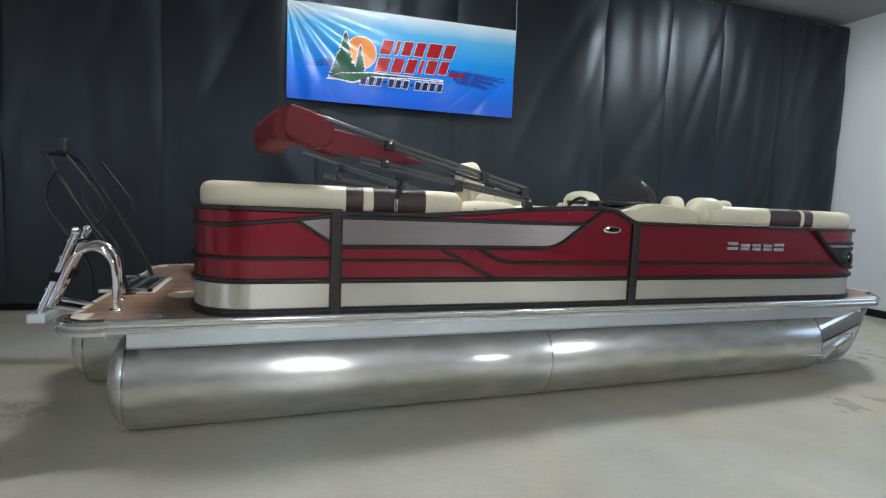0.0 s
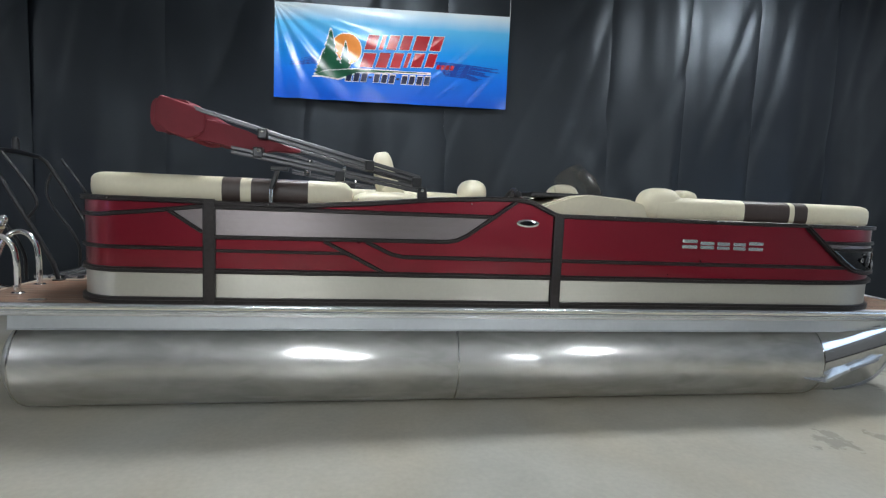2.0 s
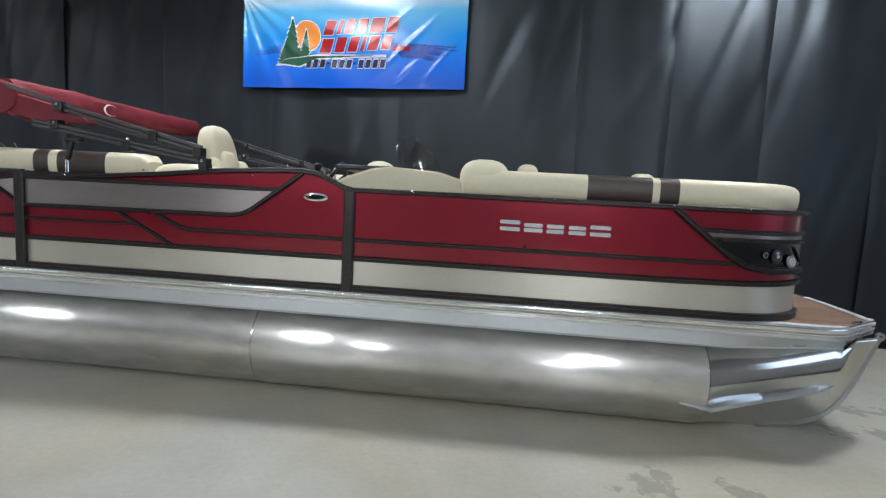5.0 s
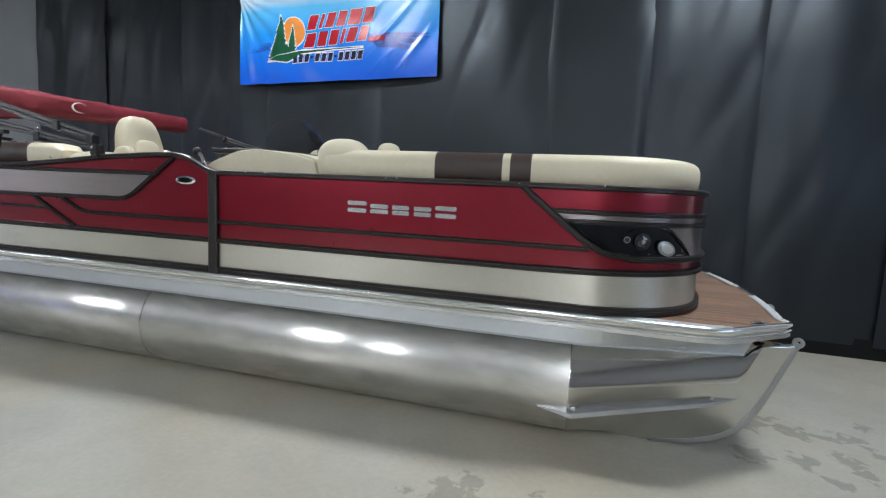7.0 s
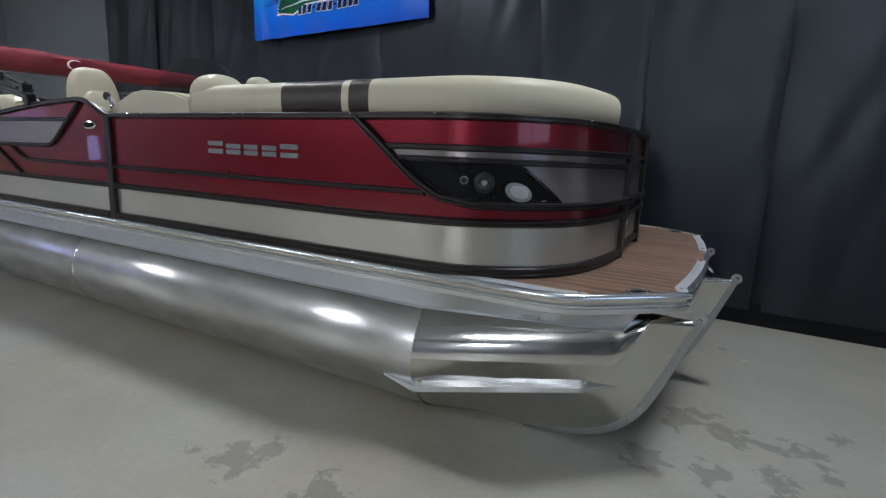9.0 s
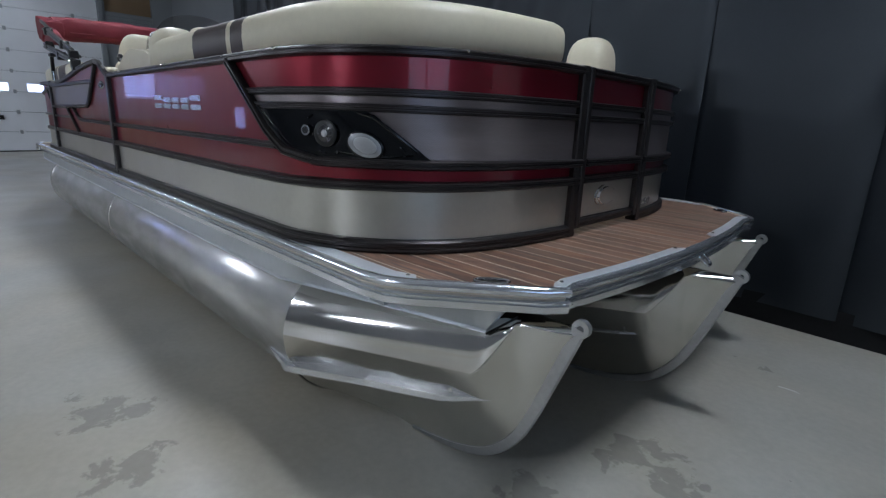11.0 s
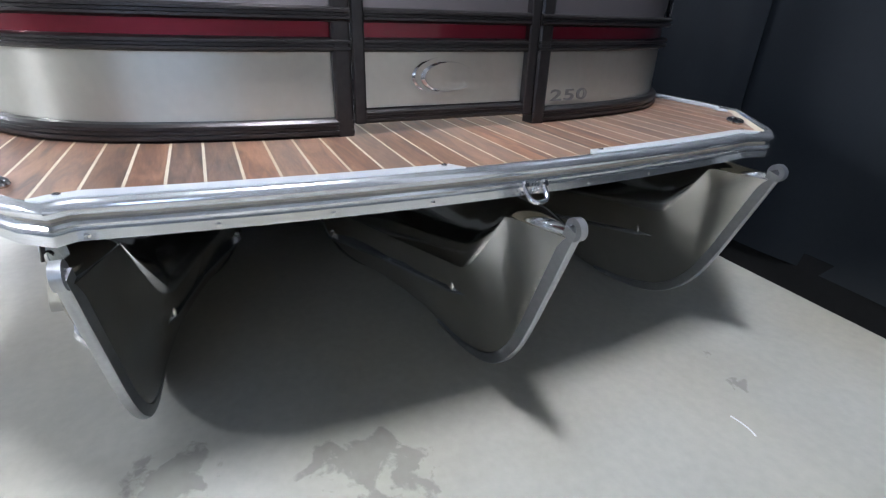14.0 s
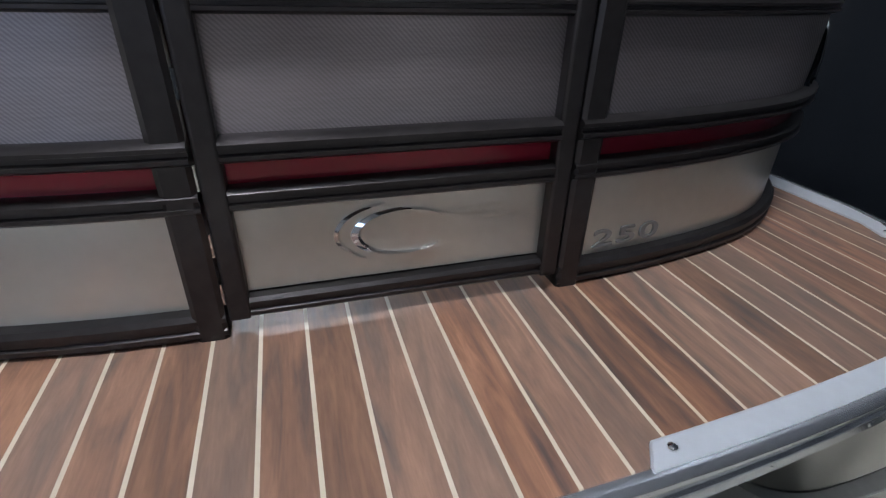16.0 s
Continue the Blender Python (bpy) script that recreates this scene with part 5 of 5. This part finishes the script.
def run_cushion(s0, s1, material, parent, far, name, label="", low=1.5, high=1.69, inset=0.035, depth=0.27, puff=0.0, ends=(True, True)):
    n = max(3, int((s1 - s0) / 0.05))
    rings = []
    for i in range(n + 1):
        f = i / n
        s = s0 + (s1 - s0) * f
        x, y, nx, ny = along(s)
        d = 1.0
        if ends[0] and (s - s0) < 0.09:
            d = min(d, math.sqrt(max(0.02, 1 - (1 - (s - s0) / 0.09) ** 2)))
        if ends[1] and (s1 - s) < 0.09:
            d = min(d, math.sqrt(max(0.02, 1 - (1 - (s1 - s) / 0.09) ** 2)))
        ring = []
        zc = (low + high) / 2
        for o, z in cushion_profile(depth, low, high + puff * math.sin(math.pi * f)):
            oc = -depth / 2
            oo = oc + (o - oc) * (0.55 + 0.45 * d) - inset
            zz = zc + (z - zc) * (0.35 + 0.65 * d)
            px, py = x + nx * oo, y + ny * oo
            ring.append((px, 2 * KEEL - py if far else py, zz))
        rings.append(ring)
    return part(name, loft(rings), material, parent, label, smooth=True)


def seat_base(s0, s1, parent, far, deep=0.62):
    """The seat under the backrest, standing on the deck."""
    n = max(3, int((s1 - s0) / 0.12))
    for name, z0, z1, d0, d1, m in (("seat_box", DECK, 1.16, 0.06, deep - 0.06, CREAM), ("seat_cushion", 1.16, 1.3, 0.2, deep, CREAM), ("back_shell", 1.16, 1.52, 0.045, 0.2, CREAM)):
        rings = []
        for i in range(n + 1):
            x, y, nx, ny = along(s0 + (s1 - s0) * i / n)
            ring = []
            for o, z in ((-d0, z0), (-d0, z1), (-d1, z1), (-d1, z0)):
                px, py = x + nx * o, y + ny * o
                ring.append((px, 2 * KEEL - py if far else py, z))
            rings.append(ring)
        part(name, loft(rings), m, parent)


def lounge(s0, s1, bands, far, label, end_bolster=None):
    t = thing("lounge_seat", label, "lounge seat", group="lounge seats")
    seat_base(s0 + 0.04, s1 - 0.04 + (0.4 if far and s0 > 0 else 0), t, far)
    cuts = [s0] + [c for c in bands] + [s1]
    mats = [(CREAM, "cream vinyl backrest"), (BROWN, "dark brown band"), (CREAM, "cream vinyl band"), (BROWN, "dark brown band"), (CREAM, "cream vinyl backrest")]
    for i, (a, c) in enumerate(zip(cuts, cuts[1:])):
        run_cushion(a, c, mats[i][0], t, far, "backrest", mats[i][1], high=1.695, ends=(i == 0, i == len(cuts) - 2))
    if end_bolster is not None:
        x, y, nx, ny = along(end_bolster)
        yy = y - ny * 0.17
        part("end_bolster", blob(x, 0.62, 1.69, 0.15, 0.3, 0.15, 2.4) if far else blob(x, yy, 1.62, 0.17, 0.13, 0.145, 2.6), CREAM, t, "rounded end bolster", smooth=True)
    return t


lounge(0.84, GATE - 0.06, (1.63, 2.035, 2.08, 2.2), False, "cream vinyl bow lounge with a dark brown band", 0.96)
lounge(0.84, 2.62, (1.63, 2.035, 2.08, 2.2), True, "cream vinyl bow lounge along the far fence", 0.86)
lounge(-3.95, -1.45, (-2.32, -2.2, -2.13, -1.75), False, "cream vinyl stern lounge with a dark brown band", None)
lounge(-3.95, -0.25, (-2.32, -2.2, -2.13, -1.75), True, "cream vinyl stern lounge along the far fence", -0.2)
for x, y, z in ((2.56, 0.9, 1.735),):
    p = thing("head_pillow", "cream vinyl head pillow at the end of the far lounge", "pillow", group="pillows")
    part("pad", blob(x, y, z - 0.16, 0.15, 0.14, 0.28, 3.2), CREAM, p, smooth=True)
p = thing("head_pillow", "cream vinyl head pillow on the near backrest", "pillow", group="pillows")
part("pad", blob(1.25, -1.12, 1.69, 0.07, 0.07, 0.06, 2.4), CREAM, p, smooth=True)

# reclined end of the stern lounge beside the helm
rec = thing("side_seat", "low cream vinyl seat beside the helm chair", "seat")
part("seat_box", box(-1.42, -0.62, -1.28, -0.95, DECK, 1.3, 0.02), CREAM, rec)
part("seat_cushion", blob(-1.2, -1.12, 1.52, 0.26, 0.16, 0.12, 3.2), CREAM, rec, smooth=True)
part("arm_pad", blob(-0.75, -1.12, 1.56, 0.22, 0.14, 0.06, 3.2), CREAM, rec, smooth=True)


def helm_chair(x, y, turn, label):
    t = thing("helm_chair", label, "chair", group="helm chairs")
    t.matrix_basis = pose(x, y, DECK, 0, 0, turn)
    part("base_plate", disc((0, 0, 0), (0, 0, 1), 0.2, 0.02, 24), TRIM, t, smooth=True)
    part("pedestal", pipe([(0, 0, 0.02), (0, 0, 0.4)], 0.045, 16), TRIM, t, "aluminium pedestal", smooth=True)
    part("seat", blob(0.04, 0, 0.5, 0.26, 0.25, 0.11, 3.4), CREAM, t, smooth=True)
    lean = Matrix.Rotation(radians(-10), 3, "Y")
    back = blob(-0.24, 0, 0.83, 0.085, 0.21, 0.32, 3.8, turn=lean)
    for v in back.verts:
        v.co.y *= 1.0 - 0.22 * max(0.0, (v.co.z - 0.85) / 0.3)
    part("backrest", back, CREAM, t, smooth=True)
    part("back_pad", blob(-0.17, 0, 0.76, 0.06, 0.14, 0.2, 3.0, turn=lean), CREAM, t, smooth=True)
    for sy in (-1, 1):
        part("side_bolster", blob(-0.18, sy * 0.2, 0.72, 0.1, 0.05, 0.17, 3.0, turn=lean), CREAM, t, smooth=True)
        part("armrest", blob(0.02, sy * 0.27, 0.66, 0.19, 0.04, 0.035, 3.0), BROWN, t, "brown armrest", smooth=True)
    em = crescent(0.02, 1.0, 0.045, 0.038, 0.009, 0.6, 5.5, 0, 0.6)
    for v in em.verts:
        v.co.x -= 0.202
    part("crescent_emblem", em, BROWN, t, "brown stitched crescent")
    return t


helm_chair(-0.95, -0.78, 0, "cream vinyl helm chair with high bolstered back")

# helm console
con = thing("helm_console", "cream moulded helm console with a smoked windscreen", "console")
prof = [(-0.12, DECK), (-0.16, 1.4), (-0.12, 1.53), (0.0, 1.6), (0.2, 1.67), (0.34, 1.682), (0.66, 1.662), (0.8, 1.62), (0.84, 1.5), (0.84, DECK)]
b = loft([[(x, y, z) for x, z in prof] for y in (-1.27, -0.45)])
bmesh.ops.bevel(b, geom=[e for e in b.edges], offset=0.014, segments=3, affect="EDGES")
part("console_body", b, CREAM, con, smooth=True)
part("dash_panel", box(-0.1, 0.3, -1.18, -0.55, 1.655, 1.69, 0.01), BLACKBAR, con, "black dash panel")
rings, foot = [], []
for a in np.radians(np.linspace(-88, 88, 25)):
    h = 0.29 * max(0.1, math.cos(a * 0.72)) ** 0.6
    bx, by = 0.36 + 0.27 * math.cos(a), -0.83 + 0.35 * math.sin(a)
    tx, ty = 0.31 + 0.1 * math.cos(a), -0.83 + 0.24 * math.sin(a)
    mx, my = 0.45 * bx + 0.55 * tx + 0.03 * math.cos(a), 0.5 * by + 0.5 * ty + 0.03 * math.sin(a)
    foot.append((bx, by, 1.664))
    rings.append([(bx, by, 1.655), (mx, my, 1.655 + h * 0.6), (tx, ty, 1.655 + h), (tx - 0.004 * math.cos(a), ty - 0.004 * math.sin(a), 1.655 + h), (mx - 0.005 * math.cos(a), my - 0.005 * math.sin(a), 1.655 + h * 0.6), (bx - 0.005 * math.cos(a), by - 0.005 * math.sin(a), 1.655)])
part("windscreen", loft(rings), SMOKE, con, "smoked acrylic windscreen", smooth=True)
part("windscreen_foot", pipe(foot, 0.011, 8), BLACKBAR, con, smooth=True)
wheel = part("steering_wheel", pipe([(-0.2 + 0.06 * math.sin(a), -0.85 + 0.17 * math.cos(a), 1.56 + 0.15 * math.sin(a)) for a in np.linspace(0, 2 * math.pi, 33)], 0.016, 8), BLACKBAR, con,
             "black steering wheel", smooth=True)
for a in (0.5, 2.6, 4.7):
    part("spoke", pipe([(-0.2, -0.85, 1.56), (-0.2 + 0.055 * math.sin(a), -0.85 + 0.16 * math.cos(a), 1.56 + 0.14 * math.sin(a))], 0.009, 6), CHROME, wheel)
part("column", pipe([(-0.05, -0.85, 1.5), (-0.2, -0.85, 1.56)], 0.03, 10), BLACKBAR, con)
thr = part("throttle_lever", pipe([(-0.12, -1.2, 1.5), (-0.16, -1.2, 1.62), (-0.2, -1.2, 1.655)], 0.014, 8, smooth_steps=1), CHROME, con, "chrome throttle lever", smooth=True)
part("knob", blob(-0.21, -1.2, 1.66, 0.03, 0.022, 0.03, 2.2, 8), BLACKBAR, thr, smooth=True)

# folded canopy on its frame
can = thing("bimini_top", "folded red canvas bimini top on a dark frame", "canopy")


def bag(points, rx, rz, parent, name, label):
    """A soft canvas sleeve along points, with slack and creases."""
    pts = [Vector(p) for p in points]
    fine = []
    for a, c in zip(pts, pts[1:]):
        k = max(2, int((c - a).length / 0.06))
        fine += [a.lerp(c, i / k) for i in range(k)]
    fine.append(pts[-1])
    rings = []
    for i, p in enumerate(fine):
        d = (fine[min(i + 1, len(fine) - 1)] - fine[max(i - 1, 0)]).normalized()
        side = d.cross(Vector((0, 0, 1))).normalized()
        up = side.cross(d)
        f = i / (len(fine) - 1)
        w = rx(f), rz(f)
        ring = []
        for k in range(20):
            a = 2 * math.pi * k / 20
            c, s = math.cos(a), math.sin(a)
            q = 1 + 0.09 * noise.noise((p.x * 6 + k, p.y * 5, p.z * 6)) + 0.05 * noise.noise((p.x * 17, p.y * 15 + k * 0.7, k))
            ring.append(p + side * w[0] * math.copysign(abs(c) ** 0.6, c) * q + up * w[1] * math.copysign(abs(s) ** 0.6, s) * q)
        rings.append(ring)
    return part(name, loft(rings), CANVAS, parent, label, smooth=True)


NB, FB = -1.345, 2 * KEEL + 1.345
bag([(-2.66, -1.24, 2.085), (-2.67, -1.1, 2.095), (-2.72, -0.6, 2.12), (-2.8, 0.0, 2.145), (-2.83, 0.6, 2.16), (-2.84, 1.3, 2.18)], lambda f: 0.13 + 0.02 * min(1, f * 5), lambda f: 0.118 - 0.02 * f, can, "canvas_bag", "red canvas storage bag")
for dx, dz in ((-0.02, 0.118), (0.145, -0.055)):
    part("seam", pipe([(-2.65 - 0.19 * min(1, 0.8 * (y + 1.2)) + dx, y, 2.1 + dz + 0.02 * (y + 1.2) * (0.9 if dz > 0 else 1.9)) for y in np.linspace(-1.1, 1.2, 14)], 0.006, 6), CANVAS, can, "stitched canvas seam", smooth=True)


def pocket(profile, y0, y1, name, label):
    """A flat sewn pocket: a canvas outline in the side view with some depth, its faces slack and its edges eased."""
    b = loft([[(x, y, z) for x, z in profile] for y in (y0, y1)])
    bmesh.ops.bevel(b, geom=b.edges[:], offset=0.014, segments=3, affect="EDGES", profile=0.6)
    bmesh.ops.triangulate(b, faces=[q for q in b.faces if len(q.verts) > 4])
    bmesh.ops.subdivide_edges(b, edges=[q for q in b.edges if q.calc_length() > 0.07], cuts=3)
    for v in b.verts:
        v.co.y += 0.012 * noise.noise((v.co.x * 9, v.co.z * 9, 2.0))
        v.co.z += 0.008 * noise.noise((v.co.x * 11, v.co.y * 6, 5.0))
    return part(name, b, CANVAS, can, label, smooth=True)


pocket([(-2.73, 2.03), (-2.72, 2.15), (-2.685, 2.2), (-2.41, 2.122), (-2.415, 1.985), (-2.46, 1.95), (-2.53, 1.925), (-2.65, 1.965)], -1.355, -1.17, "canvas_pocket", "red canvas end pocket")
pocket([(-2.5, 1.93), (-2.45, 2.075), (-2.24, 2.03), (-1.93, 1.925), (-1.8, 1.9), (-1.8, 1.875), (-2.04, 1.872), (-2.24, 1.888)], -1.335, -1.26, "canvas_sleeve", "red canvas sleeve over the frame bars")
for y in (NB, FB):
    for dz in (0.0, 0.032):
        part("frame_bar", bar([(-0.98, y - 0.02, 1.715 + dz), (-2.05, y - 0.02, 1.975 + dz)], 0.026, 0.026), GREYBAR, can)
        part("frame_bar", bar([(-0.96, y - 0.03, 1.645 + dz * 0.8), (-2.24, y - 0.03, 1.855 + dz * 0.9)], 0.026, 0.024), GREYBAR, can)
    part("frame_bar", bar([(-1.95, y, 1.985), (-2.48, y, 2.128)], 0.024, 0.03), GREYBAR, can)
    part("frame_bar", bar([(-1.0, y + 0.03, 1.7), (-2.1, y + 0.03, 1.96)], 0.022, 0.022), GREYBAR, can)
    for x, z in ((-2.04, 1.985), (-2.07, 1.86), (-0.96, 1.64), (-1.0, 1.71), (-1.53, 1.73), (-1.33, 1.81)):
        part("knuckle", box(x - 0.032, x + 0.032, y - 0.05, y + 0.02, z - 0.035, z + 0.035, 0.008), BLACKBAR, can)
    for x, z in ((-2.04, 2.0), (-2.06, 1.872), (-0.96, 1.655), (-1.5, 1.78)):
        part("bolt", disc((x, y - 0.05, z), (0, -1, 0), 0.012, 0.008, 10, dome=0.4), CHROME, can)
    part("foot_bracket", box(-0.99, -0.925, y - 0.045, y + 0.02, 1.585, 1.64, 0.006), BLACKBAR, can)
    part("strut", bar([(-1.94, y - 0.03, 1.76), (-1.985, y - 0.03, 1.62)], 0.03, 0.03), BLACKBAR, can)
    part("strut_head", box(-1.99, -1.87, y - 0.05, y - 0.005, 1.745, 1.775, 0.006), BLACKBAR, can)
    part("strut_foot", pipe([(-1.985, y - 0.03, 1.53), (-1.985, y - 0.03, 1.63)], 0.014, 10), CHROME, can, "chrome strut foot", smooth=True)
em = crescent(-0.22, 2.14, 0.085, 0.075, 0.012, 0.7, 5.4, -2.615, 0.62)
part("crescent_emblem", em, WHITE, can, "white printed crescent")
part("strap", pipe([(-2.6, -1.22, 1.96), (-2.5, -1.24, 1.93), (-2.42, -1.22, 1.9), (-2.36, -1.2, 1.91)], 0.016, 8, smooth_steps=2, flat=0.4), CANVAS, can, "red strap end", smooth=True)

# ---- stern fittings ----
lad = thing("boarding_ladder", "folded chrome boarding ladder with hoop handles", "ladder")
for y, x0, ys in ((-1.04, -3.755, -1.0), (-0.68, -3.83, -0.8)):
    part("hoop", pipe([(x0, y, DECK), (x0, y, 1.1), (x0 - 0.05, y, 1.2), (x0 - 0.13, y, 1.235), (x0 - 0.21, y, 1.195), (x0 - 0.26, y, 1.1), (x0 - 0.36, y, 0.85)], 0.02, 12, smooth_steps=2), CHROME, lad, "chrome hoop handle", smooth=True)
    part("foot_flange", disc((x0, y, DECK + 0.001), (0, 0, 1), 0.04, 0.01, 20), CHROME, lad, smooth=True)
    part("stringer", pipe([(-3.985, ys, 1.31), (-4.08, ys, 1.06), (-4.185, ys, 0.8)], 0.021, 12, smooth_steps=1), CHROME, lad, "chrome folded stringer", smooth=True)
    part("support_arm", pipe([(-3.93, ys, 0.8), (-4.0, ys, 0.82), (-4.13, ys, 0.85)], 0.016, 10, smooth_steps=1), CHROME, lad, smooth=True)
    part("end_cap", blob(-3.98, ys, 1.325, 0.024, 0.024, 0.03, 2.6, 8), CHROME, lad, smooth=True)
for f in (0.08, 0.3, 0.72, 0.9):
    x, z = -3.99 - 0.19 * f, 1.3 - 0.49 * f
    part("step", bar([(x, -1.0, z), (x, -0.8, z)], 0.055, 0.03), CHROME, lad, "ladder step")
part("strap", box(-4.125, -4.04, -1.03, -0.77, 1.005, 1.065, 0.012), BLACK, lad, "black webbing strap")
part("step_pad", box(-4.25, -4.15, -1.03, -0.77, 0.735, 0.8, 0.014), MATTRIM, lad, "wide bottom step")

tow = thing("tow_arch", "black tubular tow arch leaning over the stern", "tow arch")
for y in (-0.46, 0.3):
    part("leg", pipe([(-3.82, y, DECK), (-3.87, y, 1.0), (-4.3, y, 1.78), (-4.36, y + (0.06 if y < 0 else -0.06), 1.84)], 0.018, 12, smooth_steps=1), BLACKBAR, tow, smooth=True)
    part("brace", pipe([(-4.06, y, DECK), (-4.06, y, 1.08), (-4.32, y, 1.42), (-4.34, y, 1.6), (-4.26, y, 1.73)], 0.013, 10, smooth_steps=2), BLACKBAR, tow, smooth=True)
    part("hand_loop", pipe([(-4.2, y, 1.83), (-4.0, y, 1.55), (-3.95, y, 1.42), (-4.03, y, 1.32)], 0.012, 10, smooth_steps=2), BLACKBAR, tow, smooth=True)
    part("foot_flange", disc((-3.82, y, DECK + 0.001), (0, 0, 1), 0.045, 0.01, 20), BLACKBAR, tow, smooth=True)
part("cross_bar", pipe([(-4.36, -0.42, 1.84), (-4.38, -0.08, 1.87), (-4.36, 0.26, 1.84)], 0.021, 12, smooth_steps=1), BLACKBAR, tow, smooth=True)
part("tow_knob", disc((-4.34, -0.08, 1.88), (0, 0, 1), 0.028, 0.085, 16, dome=0.3), BLACKBAR, tow, smooth=True)

# motor well: frame and dark trough aft
well = part("motor_well", box(-4.02, -3.72, -0.36, 0.28, DECK + 0.001, DECK + 0.012, 0.003), BLACK, boat, "dark motor well")
for y0, y1, x0, x1 in ((-0.4, -0.36, -4.04, -3.68), (0.28, 0.32, -4.04, -3.68), (-0.4, 0.32, -3.72, -3.68), (-0.4, 0.32, -3.84, -3.81), (-0.4, 0.32, -3.94, -3.91)):
    part("well_frame", box(x0, x1, y0, y1, DECK + 0.001, DECK + 0.03, 0.004), TRIM, well)

# ---- deck planks, bow and stern ----
PITCH = 0.0759


def plank(x_back, x_front0, x_front1, y0, y1, z):
    bm = bmesh.new()
    pts = [(x_back, y0), (x_front0, y0), (x_front1, y1), (x_back, y1)]
    rings = [[(x, y, z - 0.003) for x, y in pts], [(x, y, z + 0.0012) for x, y in pts]]
    loft(rings, bm=bm)
    return part("plank", bm, PLANK, deck)


y = -0.356 - 13 * PITCH
while y < 2 * KEEL + 1.33:
    y0, y1 = max(y + 0.0033, -1.335), min(y + PITCH - 0.0033, 2 * KEEL + 1.335)
    if y1 > y0 + 0.01:
        plank(2.3, deck_front(y0) - 0.004, deck_front(y1) - 0.004, y0, y1, DECK)
        aft = -3.94 if abs(y0 - KEEL) < 1.12 else -3.85
        if -0.44 < y0 < 0.3:
            plank(-3.66, -3.0, -3.0, y0, y1, DECK)
        else:
            plank(aft, -2.7, -2.7, y0, y1, DECK)
    y += PITCH
